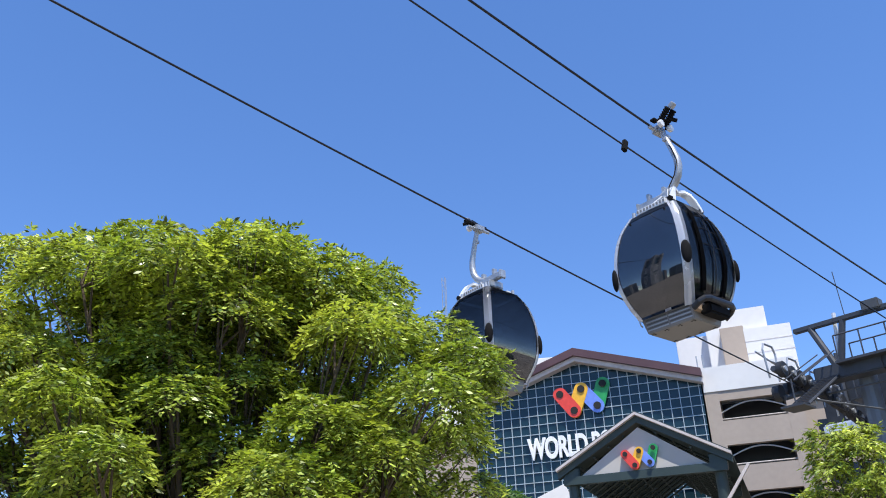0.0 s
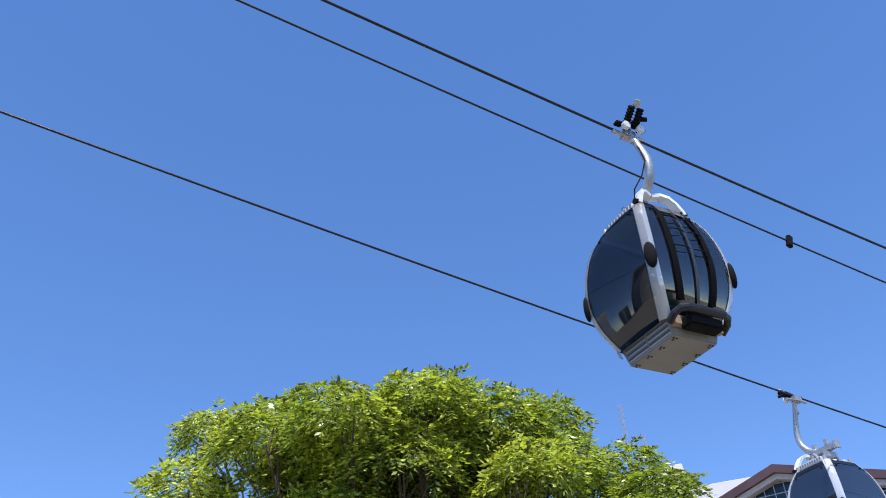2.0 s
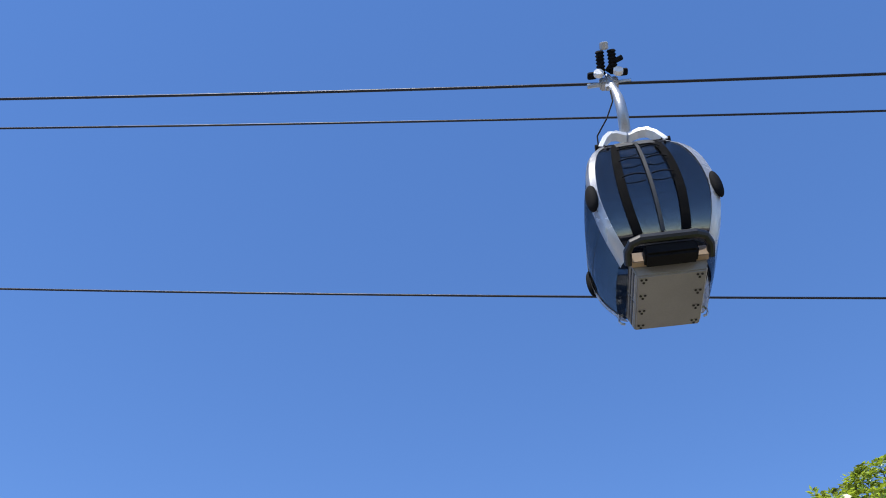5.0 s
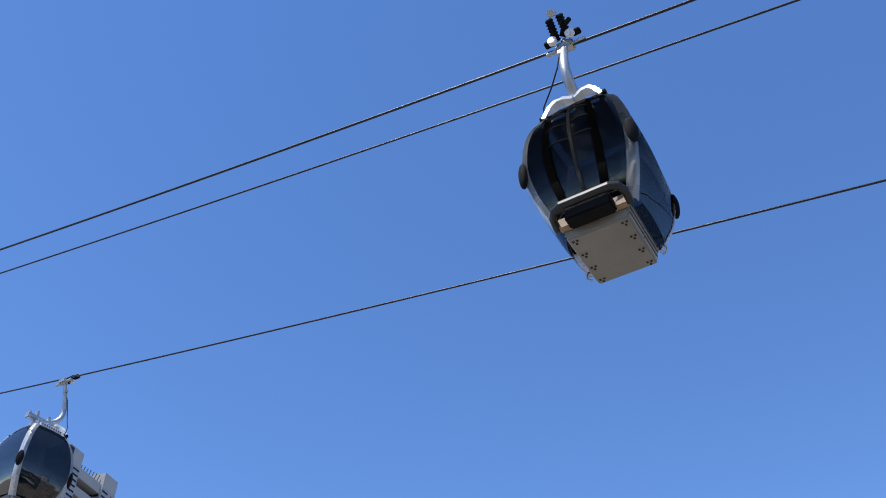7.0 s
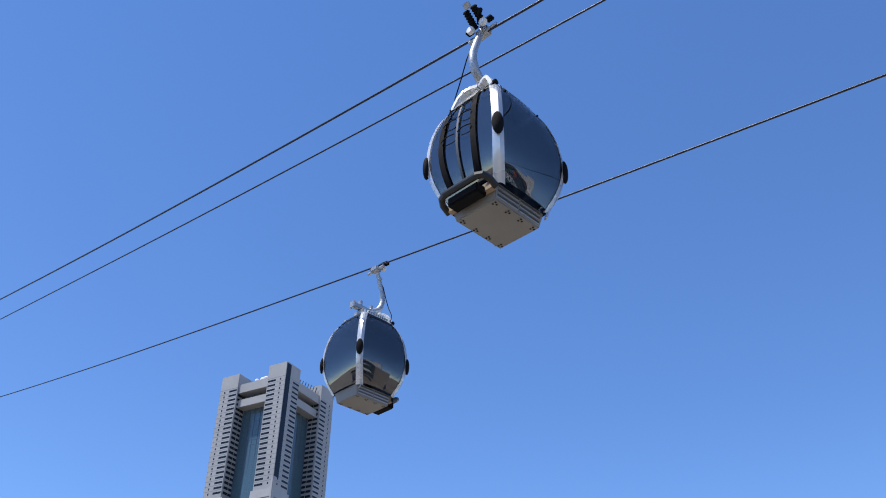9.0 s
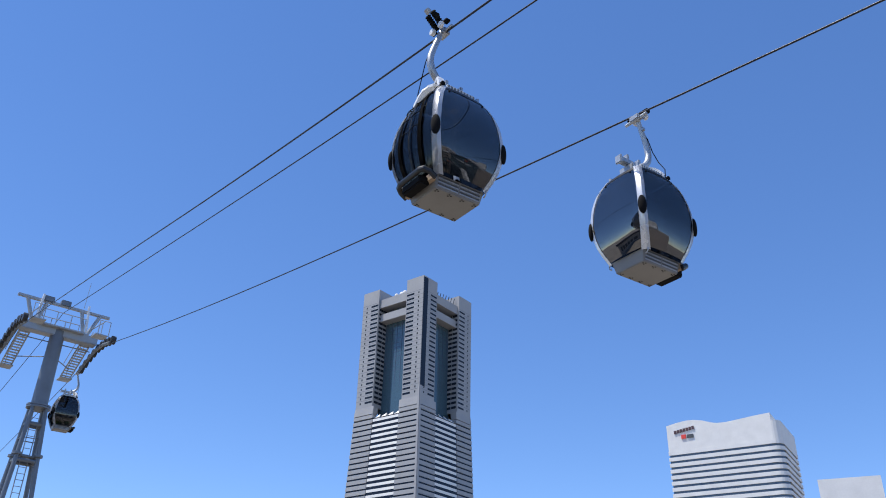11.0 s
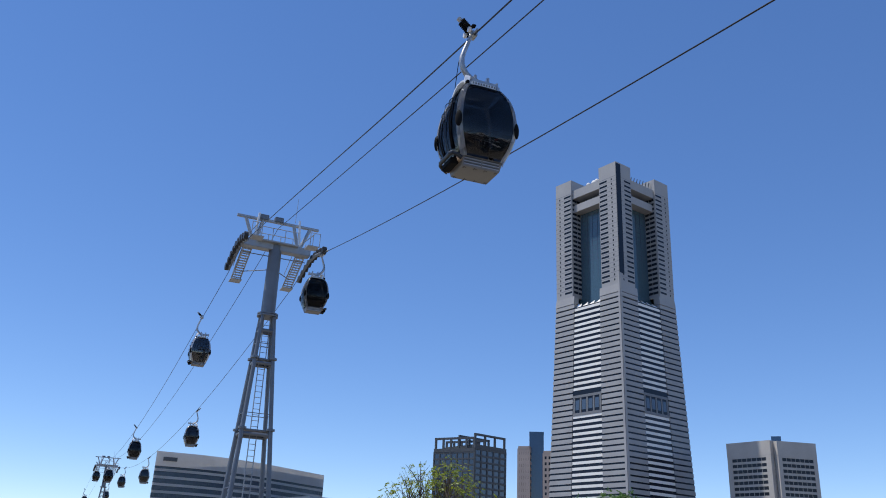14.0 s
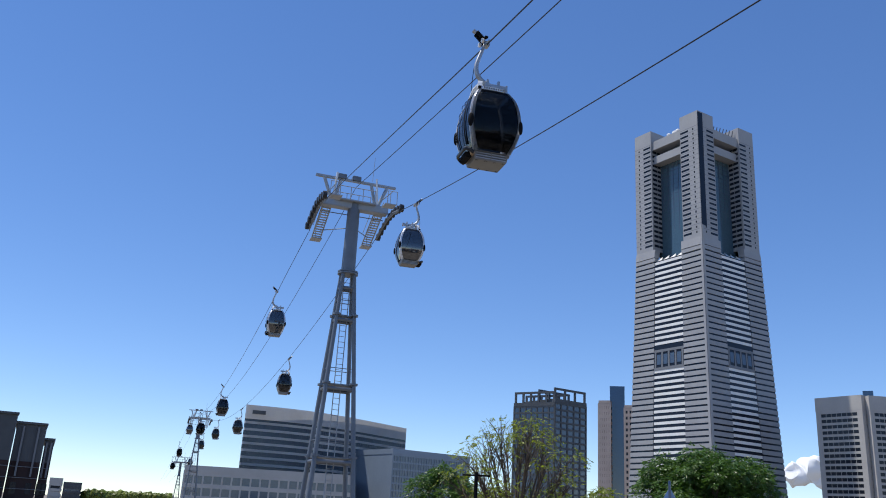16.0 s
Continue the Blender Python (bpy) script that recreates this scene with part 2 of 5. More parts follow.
def half(z):
    for (z0, w0), (z1, w1) in zip(PROFILE, PROFILE[1:]):
        if z >= z1:
            u = (z0 - z) / (z0 - z1)
            return w0 + (w1 - w0) * u
    return PROFILE[-1][1]


def smooth_half(z):
    return (half(min(0, z + 0.1)) + 2 * half(z) + half(max(-1.90, z - 0.1))) / 4


def face_pt(k, u, z, out=0.0):
    """A point on side k of the shell: u metres along the side from its middle, z below the roof."""
    w = smooth_half(z)
    d = w + 0.05 * (1 - (u / max(w, 0.1)) ** 2) + out
    p = Vector((u, -d, ROOF + z))
    return Matrix.Rotation(k * math.pi / 2, 3, "Z") @ p


def build_gondola():
    g = thing("gondola", "dark-glazed silver aerial cabin hanging from a haul rope", "gondola", group="ropeway gondolas")
    # four curved panes
    for k in range(4):
        bm = bmesh.new()

        def fn(a, b):
            z = -0.06 - 1.79 * b
            return face_pt(k, (2 * a - 1) * (smooth_half(z) - 0.085), z)
        add_grid(bm, fn, 6, 14)
        bmesh.ops.solidify(bm, geom=bm.faces[:], thickness=0.012)
        pane = part("door_glass" if k == 0 else "pane", bm, M_CABIN_GLASS, g, "tinted reflective curved glass", smooth=True)
        # dark band under the roof
        bm = bmesh.new()

        def fn2(a, b):
            z = -0.03 - 0.09 * b
            return face_pt(k, (2 * a - 1) * (smooth_half(z) - 0.05), z, 0.012)
        add_grid(bm, fn2, 4, 2)
        bmesh.ops.solidify(bm, geom=bm.faces[:], thickness=0.01)
        part("roof_band", bm, M_BLACKGLOSS, g)
        for sgn in (-1, 1):
            bm = bmesh.new()
            c = face_pt(k, sgn * 0.42, -0.17, 0.012)
            bmesh.ops.create_uvsphere(bm, u_segments=8, v_segments=5, radius=0.022, matrix=Matrix.Translation(c))
            part("rivet", bm, M_BLACK, pane)
    # corner pillars
    for k in range(4):
        bm = bmesh.new()

        def fp(a, b):
            z = 0.0 - 1.90 * b
            w = smooth_half(z)
            ang = (a - 0.5) * 2
            if ang < 0:
                return face_pt(k, w * 1.0 - 0.02 + ang * 0.088, z, 0.014)
            q = face_pt(k + 1, -(w * 1.0 - 0.02) + ang * 0.088, z, 0.014)
            return q
        add_grid(bm, fp, 4, 18)
        bmesh.ops.solidify(bm, geom=bm.faces[:], thickness=0.02)
        pil = part("corner_pillar", bm, M_SILVER, g, "silver curved corner pillar", smooth=True)
        # oval rubber pads
        bm = bmesh.new()
        z = -1.12
        w = smooth_half(z)
        c = Matrix.Rotation(k * math.pi / 2, 3, "Z") @ Vector((w - 0.005, -(w - 0.005), ROOF + z))
        mm = Matrix.Translation(c) @ Matrix.Rotation(k * math.pi / 2 + math.pi / 4, 4, "Z") @ Matrix.Diagonal((0.10, 0.065, 0.20, 1))
        bmesh.ops.create_uvsphere(bm, u_segments=14, v_segments=10, radius=1, matrix=mm)
        part("bumper_pad", bm, M_BLACK, pil, "black oval rubber pad", smooth=True)
    # door side: vertical rails and ski-rack bars
    for u in (-0.47, -0.02, 0.40):
        bm = bmesh.new()

        def fr(a, b):
            z = -0.05 - 1.62 * b
            sc = smooth_half(z) / 0.85 * 0.88
            return face_pt(0, u * sc + (a - 0.5) * (0.12 if u != -0.02 else 0.05), z, 0.03)
        add_grid(bm, fr, 1, 14)
        bmesh.ops.solidify(bm, geom=bm.faces[:], thickness=0.03)
        part("door_rail", bm, M_BLACK if u != -0.02 else M_DKFRAME, g, "black curved door rail" if u != -0.02 else "dark grey curved door seam", smooth=True)
    for z in (-0.36, -0.62, -0.92):
        for u0, u1 in ((-0.44, -0.06), (0.02, 0.37)):
            sc = smooth_half(z) / 0.85 * 0.88
            pts = [face_pt(0, (u0 + (u1 - u0) * i / 4) * sc, z, 0.05 + 0.03 * math.sin(math.pi * i / 4)) for i in range(5)]
            tubepart("rack_bar", pts, 0.009, M_BLACK, g, seg=6)
    for u0, u1 in ((-0.42, -0.08), (0.02, 0.36)):
        bm = bmesh.new()
        add_grid(bm, lambda a, b: face_pt(0, (u0 + (u1 - u0) * a) * 0.72, -0.05 - 0.17 * b, 0.035), 3, 2)
        bmesh.ops.solidify(bm, geom=bm.faces[:], thickness=0.012)
        part("upper_plate", bm, M_BOX, g, "grey plate above the door")
    # bumper rail and folded rack under the door
    pts = [(-0.53, -0.60, ROOF - 1.95), (-0.53, -0.74, ROOF - 1.88), (-0.47, -0.83, ROOF - 1.84), (-0.36, -0.87, ROOF - 1.83), (0.36, -0.87, ROOF - 1.83), (0.47, -0.83, ROOF - 1.84), (0.53, -0.74, ROOF - 1.88), (0.53, -0.60, ROOF - 1.95)]
    tubepart("bumper_rail", pts, 0.055, M_BLACKGLOSS, g, "black tubular bumper rail", seg=10)
    boxpart("folded_rack", (-0.34, 0.34, -0.84, -0.60, ROOF - 2.04, ROOF - 1.88), M_BLACK, g, "black folded carrier", bevel=0.03)
    boxpart("door_sill", (-0.50, 0.50, -0.66, -0.56, ROOF - 1.98, ROOF - 1.84), M_TAN, g, "tan sill", bevel=0.01)
    # roof
    bm = bmesh.new()
    add_grid(bm, lambda a, b: Vector(((a - 0.5) * 0.96, (b - 0.5) * 0.96, ROOF + 0.05 - 0.09 * max(abs(2 * a - 1), abs(2 * b - 1)) ** 4)), 8, 8)
    bmesh.ops.solidify(bm, geom=bm.faces[:], thickness=0.05)
    roof = part("roof", bm, M_WHITE_METAL, g, "white curved roof", smooth=True)
    for k in (1, 3):
        m = Matrix.Rotation(k * math.pi / 2, 4, "Z")
        boxpart("roof_vent", (-0.36, 0.36, -0.49, -0.34, ROOF + 0.02, ROOF + 0.125), M_WHITE_METAL, roof, "white louvred vent", bevel=0.015, m=m)
        for i in range(9):
            x = -0.32 + i * 0.08
            boxpart("vent_slot", (x - 0.022, x + 0.022, -0.497, -0.48, ROOF + 0.055, ROOF + 0.105), M_BOX, roof, m=m)
        for sx in (-0.44, 0.44):
            bm = bmesh.new()
            bmesh.ops.create_cone(bm, segments=10, radius1=0.045, radius2=0.04, depth=0.10, cap_ends=True,
                                  matrix=m @ Matrix.Translation((sx, -0.46, ROOF + 0.06)))
            part("roof_lug", bm, M_GALV, roof)
    # underfloor box with louvres and bolt holes
    bm = bmesh.new()
    lo = [(-0.44, -0.53), (0.44, -0.53), (0.44, 0.53), (-0.44, 0.53)]
    hi = [(-0.51, -0.59), (0.51, -0.59), (0.51, 0.59), (-0.51, 0.59)]
    a = [bm.verts.new((x, y, ROOF - 2.09)) for x, y in lo]
    b = [bm.verts.new((x, y, ROOF - 1.84)) for x, y in hi]
    for i in range(4):
        bm.faces.new((a[i], a[(i + 1) % 4], b[(i + 1) % 4], b[i]))
    bm.faces.new(a[::-1])
    bm.faces.new(b)
    base = part("underfloor_box", bm, M_BOX, g, "grey metal equipment box", bevel=0.015)
    for sx in (-1, 1):
        for i in range(6):
            z = ROOF - 1.88 - i * 0.032
            x = 0.51 - 0.07 * (ROOF - 1.84 - z) / 0.25
            for y0, y1 in ((-0.5, -0.02), (0.02, 0.5)):
                boxpart("louvre", (sx * (x - 0.01) if sx > 0 else -(x + 0.012), sx * (x + 0.012) if sx > 0 else -(x - 0.01), y0, y1, z - 0.009, z + 0.009), M_GALV if i % 2 else M_DKFRAME, base)
    for sx in (-0.36, 0.36):
        for y in (-0.45, -0.15, 0.15, 0.45):
            for dx, dy in ((0, 0.035), (-0.03, -0.02), (0.03, -0.02)):
                bm = bmesh.new()
                bmesh.ops.create_circle(bm, cap_ends=True, segments=8, radius=0.018, matrix=Matrix.Translation((sx + dx, y + dy, ROOF - 2.094)))
                bmesh.ops.solidify(bm, geom=bm.faces[:], thickness=0.004)
                part("bolt_hole", bm, M_HOLE, base)
    # rings at the back corners
    for sx in (-1, 1):
        pts = [(sx * (0.54 + 0.08 * math.sin(i * math.pi / 5)), 0.56, ROOF - 1.90 + 0.07 * math.cos(i * math.pi / 5)) for i in range(6)]
        tubepart("tow_ring", pts, 0.014, M_GALV, g, seg=6)
    # the hull hangs inside of the rope's line
    HULL = Matrix.Translation((0, OY, ROOF)) @ Matrix.Diagonal((0.875, 0.93, 1.09, 1)) @ Matrix.Translation((0, 0, -ROOF))
    for ob in g.children:
        ob.data.transform(HULL)
        for sub_part in ob.children:
            sub_part.data.transform(HULL)
    # hanger: curved arm, roof beam, yoke
    arm = [(0, -0.02, 0.14), (0, -0.06, -0.04), (0, -0.14, -0.28), (0, -0.22, -0.52), (0, -0.28, -0.74), (0, -0.285, -0.92), (0, -0.24, -1.09), (0, -0.14, -1.23), (0, 0.0, -1.33), (0, 0.16, -1.38)]
    bm = bmesh.new()
    add_tube(bm, arm, [0.05, 0.055, 0.06, 0.064, 0.07, 0.075, 0.078, 0.078, 0.078, 0.078], 14)
    hanger = part("hanger_arm", bm, M_GALV, g, "galvanised curved hanger arm", smooth=True)
    boxpart("cross_beam", (-0.075, 0.075, -0.02, 0.70, -1.48, -1.34), M_GALV, hanger, "galvanised beam over the roof", bevel=0.02)
    boxpart("beam_end", (-0.09, 0.09, 0.68, 0.74, -1.51, -1.31), M_GALV, hanger, bevel=0.015)
    for y in (0.10, 0.46):
        boxpart("clamp", (-0.06, 0.06, y - 0.035, y + 0.035, -1.36, -1.20), M_GALV, hanger, bevel=0.01)
        boxpart("damper", (-0.20, 0.20, y - 0.05, y + 0.05, -1.66, -1.50), M_GALV, hanger, bevel=0.02)
        for sx in (-1, 1):
            tubepart("foot_bolt", [(sx * 0.22, y, ROOF + 0.02), (sx * 0.16, y, -1.50)], 0.03, M_GALV, hanger, seg=8)
    # arched lift frame from the arm to the two front corners
    for sx in (-1, 1):
        bm = bmesh.new()
        arc = [(sx * 0.02, -0.12, -1.42), (sx * 0.15, -0.16, -1.40), (sx * 0.25, -0.21, -1.46), (sx * 0.33, -0.25, -1.58), (sx * 0.40, -0.28, -1.74), (sx * 0.42, -0.285, ROOF + 0.01)]
        for p, q in zip(arc, arc[1:]):
            p, q = Vector(p), Vector(q)
            d = (q - p).normalized()
            n = d.cross(Vector((0, 1, 0))).normalized()
            vs = [bm.verts.new(c + Vector((0, dy, 0)) + n * dn) for c in (p - d * 0.012, q + d * 0.012) for dy, dn in ((-0.07, -0.03), (0.07, -0.03), (0.07, 0.03), (-0.07, 0.03))]
            for f in ((0, 1, 2, 3), (7, 6, 5, 4), (0, 4, 5, 1), (1, 5, 6, 2), (2, 6, 7, 3), (3, 7, 4, 0)):
                bm.faces.new([vs[k] for k in f])
        part("lift_frame", bm, M_WHITE_METAL, hanger, "pale flat-bar frame over the roof")
        bm = bmesh.new()
        bmesh.ops.create_cone(bm, segments=12, radius1=0.05, radius2=0.05, depth=0.12, cap_ends=True, matrix=Matrix.Translation((sx * 0.43, -0.29, ROOF + 0.04)) @ Matrix.Rotation(math.pi / 2, 4, "Y"))
        part("frame_hinge", bm, M_BLACK, hanger)
        tubepart("rear_stay", [(sx * 0.10, 0.10, -1.44), (sx * 0.30, 0.36, -1.66), (sx * 0.36, 0.52, ROOF + 0.02)], 0.03, M_GALV, hanger, seg=8)
    tubepart("front_bar", [(-0.46, -0.31, ROOF + 0.01), (0.46, -0.31, ROOF + 0.01)], 0.026, M_BLACK, hanger)
    tubepart("control_cable", [(-0.02, -0.10, -0.25), (-0.07, -0.24, -0.5), (-0.10, -0.33, -0.85), (-0.24, -0.32, -1.2), (-0.42, -0.28, -1.5), (-0.44, -0.24, ROOF + 0.05)], 0.011, M_BLACK, hanger, seg=6)
    # small rope guide under the grip
    boxpart("cable_clip", (-0.10, 0.05, -0.17, -0.09, -0.30, -0.22), M_GALV, hanger, bevel=0.01)
    before = set(g.children)
    # grip
    boxpart("grip_body", (-0.12, 0.12, -0.06, 0.08, -0.05, 0.08), M_GALV, g, "steel rope grip", bevel=0.02)
    for sx in (-1, 1):
        tubepart("grip_jaw", [(sx * 0.02, 0.0, 0.0), (sx * 0.28, 0.0, 0.0)], 0.032, M_GALV, g, seg=8)
        bm = bmesh.new()
        bmesh.ops.create_cone(bm, segments=14, radius1=0.065, radius2=0.065, depth=0.07, cap_ends=True, matrix=Matrix.Translation((sx * 0.125, -0.14, 0.05)) @ Matrix.Rotation(math.pi / 2, 4, "X"))
        part("grip_roller", bm, M_WHITE_METAL, g, bevel=0.008)
        # spring pack
        bm = bmesh.new()
        n = 7
        top, bot = Vector((sx * 0.075, -0.30, 0.31)), Vector((sx * 0.08, -0.07, 0.10))
        pts, rad = [], []
        for i in range(2 * n + 1):
            pts.append(bot.lerp(top, i / (2 * n)))
            rad.append(0.062 if i % 2 else 0.044)
        add_tube(bm, pts, rad, 10)
        part("grip_spring", bm, M_BLACK, g, "black coil spring")
        boxpart("grip_shoe", (sx * 0.20 - 0.06, sx * 0.20 + 0.06, -0.12, -0.02, 0.09, 0.14), M_BLACK, g, bevel=0.012)
    bm = bmesh.new()
    bmesh.ops.create_cone(bm, segments=14, radius1=0.062, radius2=0.058, depth=0.10, cap_ends=True, matrix=Matrix.Translation((-0.01, -0.34, 0.35)) @ Matrix.Rotation(1.0, 4, "X"))
    part("grip_cap", bm, M_GALV, g, "pale round cap", bevel=0.012)
    tubepart("grip_lever", [(0.0, -0.08, 0.15), (0.08, -0.18, 0.20), (0.19, -0.26, 0.17)], 0.035, M_BLACK, g, seg=8)
    for ob in set(g.children) - before:
        ob.data.transform(Matrix.Diagonal((1.15, 1.15, 1.18, 1)))
    return g


gondola_a = build_gondola()
GS = K * 0.98
gondola_a.scale = (GS, GS, GS)
SPACING = 45.0 * KW
moving = []      # thing, rows of (t, x), line
A_ROWS = [(0, 1.784), (1.5, 1.289), (2.5, 0.967), (3, 0.803), (5.5, 0.189), (6, 0.060), (6.5, -0.050), (7, -0.196), (7.5, -0.346), (8, -0.493),
          (9, -0.760), (10, -1.020), (10.5, -1.147), (11, -1.284), (12, -1.552), (12.5, -1.681), (14.5, -2.170), (16, -2.554)]
moving.append((gondola_a, [(t, along("a", s) - STEP * share(t)) for t, s in A_ROWS], "a"))


def line_rows(x16, v):
    return [(0, x16 - 16 * v), (0.3, x16 - 15.7 * v)] + [(t, x16 + (t - 16) * v) for t in range(1, 16)] + [(15.7, x16 - 0.3 * v), (16, x16)]


for k in range(1, 7):
    moving.append((copy_thing(gondola_a, Matrix()), line_rows(-22.3 * KW - STEP - SPACING * k, -2.4), "a"))
B1 = [(0, 1.042), (0.5, 1.135), (1, 1.229), (1.5, 1.329), (2, 1.427), (2.6, 1.54), (4, 1.79), (8, 2.4), (16, 3.6)]
B2 = [(0, -2.60), (0.5, -2.51), (2, -2.25), (4, -1.91), (6, -1.575), (7, -1.405), (7.5, -1.315), (8, -1.223), (9, -1.062), (10.5, -0.803), (11, -0.719), (12, -0.554), (14, -0.22), (15.5, 0.02), (16, 0.1)]
for rows in (B1, B2):
    moving.append((copy_thing(gondola_a, Matrix()), [(t, along("b", s) - (STEP if rows is B2 else 0.0)) for t, s in rows], "b"))
for k in range(0, 6):
    moving.append((copy_thing(gondola_a, Matrix()), line_rows(-43.2 * KW - STEP - SPACING * k, 2.4), "b"))


def place(x, line):
    fn, turn = (rope_a, -3.4) if line == "a" else (rope_b, 175.8)
    return pose(x, line_y(line, x), fn(x) - (0.13 if line == "b" else 0.0), 0, 0, turn)


for ob, rows, line in moving:
    ob.matrix_basis = place(rows[-1][1], line) @ Matrix.Diagonal((GS, GS, GS, 1))


# ---- towers ----
PALE, GREY = M_TOWER_LT, M_TOWER


def build_head(t, pale=None, grey=None):
    """Cross arms, walkways and sheave trains round the head of a tower; z = 0 at the upper arm."""
    M_TOWER_LT, M_TOWER = pale or PALE, grey or GREY
    boxpart("upper_arm", (-0.10, 0.10, -2.65, 2.65, -0.16, 0.0), M_TOWER_LT, t, "pale steel lifting beam", bevel=0.02)
    for y in (-0.95, 0.0):
        boxpart("lift_block", (-0.2, 0.2, y - 0.28, y + 0.28, -0.10, 0.24), M_TOWER, t, bevel=0.03)
    for sy in (-1, 1):
        for dy, dz in ((2.1, -0.1), (1.0, -0.1)):
            tubepart("diagonal_strut", [(0, sy * dy, dz), (0, sy * (1.55 if dy > 2 else 1.35), -1.5)], 0.11, M_TOWER_LT, t)
        boxpart("lower_arm", (-0.32, 0.32, 0.0 if sy > 0 else -2.2, 2.2 if sy > 0 else 0.0, -2.05, -1.55), M_TOWER_LT, t, bevel=0.04)
        # sheave train that follows the rope over the tower
        beam = [(2.6, -2.25), (1.3, -2.0), (0, -1.98), (-1.3, -2.22), (-2.6, -2.6)]
        tr = tubepart("sheave_beam", [(x, sy * 2.28, z - 0.28) for x, z in beam], 0.09, M_TOWER, t, seg=6)
        for i in range(9):
            u = i / 8 * 4
            j = min(3, int(u))
            x = beam[j][0] + (beam[j + 1][0] - beam[j][0]) * (u - j)
            z = beam[j][1] + (beam[j + 1][1] - beam[j][1]) * (u - j)
            bm = bmesh.new()
            bmesh.ops.create_cone(bm, segments=14, radius1=0.25, radius2=0.25, depth=0.24, cap_ends=True,
                                  matrix=Matrix.Translation((x, sy * 2.42, z - 0.10)) @ Matrix.Rotation(math.pi / 2, 4, "X"))
            part("sheave", bm, M_SHEAVE, tr, "black rubber-lined sheave", bevel=0.02)
        # walkway with rails alongside the sheaves
        wk = tubepart("walkway_rail", [(2.6, sy * 1.75, -1.4), (0, sy * 1.75, -1.1), (-2.9, sy * 1.75, -2.5)], 0.03, M_TOWER_LT, t, seg=6)
        for x, z in ((2.3, -2.2), (-3.1, -3.35)):
            boxpart("tread", (x - 0.4, x + 0.4, min(sy * 1.35, sy * 2.05), max(sy * 1.35, sy * 2.05), z - 0.06, z), M_TOWER_LT, wk)
            tubepart("post", [(x, sy * 1.75, z), (x, sy * 1.75, z + 0.85)], 0.025, M_TOWER_LT, wk, seg=6)
        for sd in (1.42, 1.98):
            tubepart("stringer", [(-0.2, sy * sd, -1.9), (-3.0, sy * sd, -3.3)], 0.045, M_TOWER_LT, wk, seg=6)
            tubepart("stair_rail", [(-0.2, sy * sd, -1.1), (-3.0, sy * sd, -2.45)], 0.022, M_TOWER_LT, wk, seg=5)
        for i in range(14):
            x = -0.25 - i * 0.2
            z = -1.92 - i * 0.1
            boxpart("stair_tread", (x - 0.09, x + 0.09, min(sy * 1.4, sy * 2.0), max(sy * 1.4, sy * 2.0), z - 0.03, z), M_TOWER_LT, wk)
        tubepart("tie_rod", [(0, sy * 0.2, -3.3), (-2.2, sy * 1.6, -3.0)], 0.03, M_TOWER, t, seg=6)
        tubepart("tie_bar", [(-0.1, sy * 0.1, -2.4), (-0.1, sy * 2.0, -2.4)], 0.03, M_TOWER, t, seg=6)
        pts = [(2.6, sy * 1.5, -2.2), (2.6, sy * 2.1, -2.2), (2.6, sy * 2.1, -1.35), (2.6, sy * 1.5, -1.35)]
        tubepart("cage_rail", pts + pts[:1], 0.03, M_TOWER_LT, t, seg=6)
        tubepart("davit", [(0.2, sy * 1.45, -1.5), (0.2, sy * 1.30, 0.25)], 0.07, M_WHITE_METAL, t, "white lifting post", seg=8)
    for x in (-0.6, 0.6):
        tubepart("guard_rail", [(x, -1.2, -0.75), (x, 1.2, -0.75)], 0.025, M_TOWER_LT, t, seg=6)
        for y in (-1.2, -0.4, 0.4, 1.2):
            tubepart("guard_post", [(x, y, -1.6), (x, y, -0.75)], 0.025, M_TOWER_LT, t, seg=6)
    boxpart("platform", (-0.65, 0.65, -1.3, 1.3, -1.66, -1.58), M_TOWER_LT, t)
    tubepart("aerial", [(0.3, 1.0, 0), (0.3, 1.05, 1.7)], 0.015, M_TOWER_LT, t, "thin aerial", seg=6)


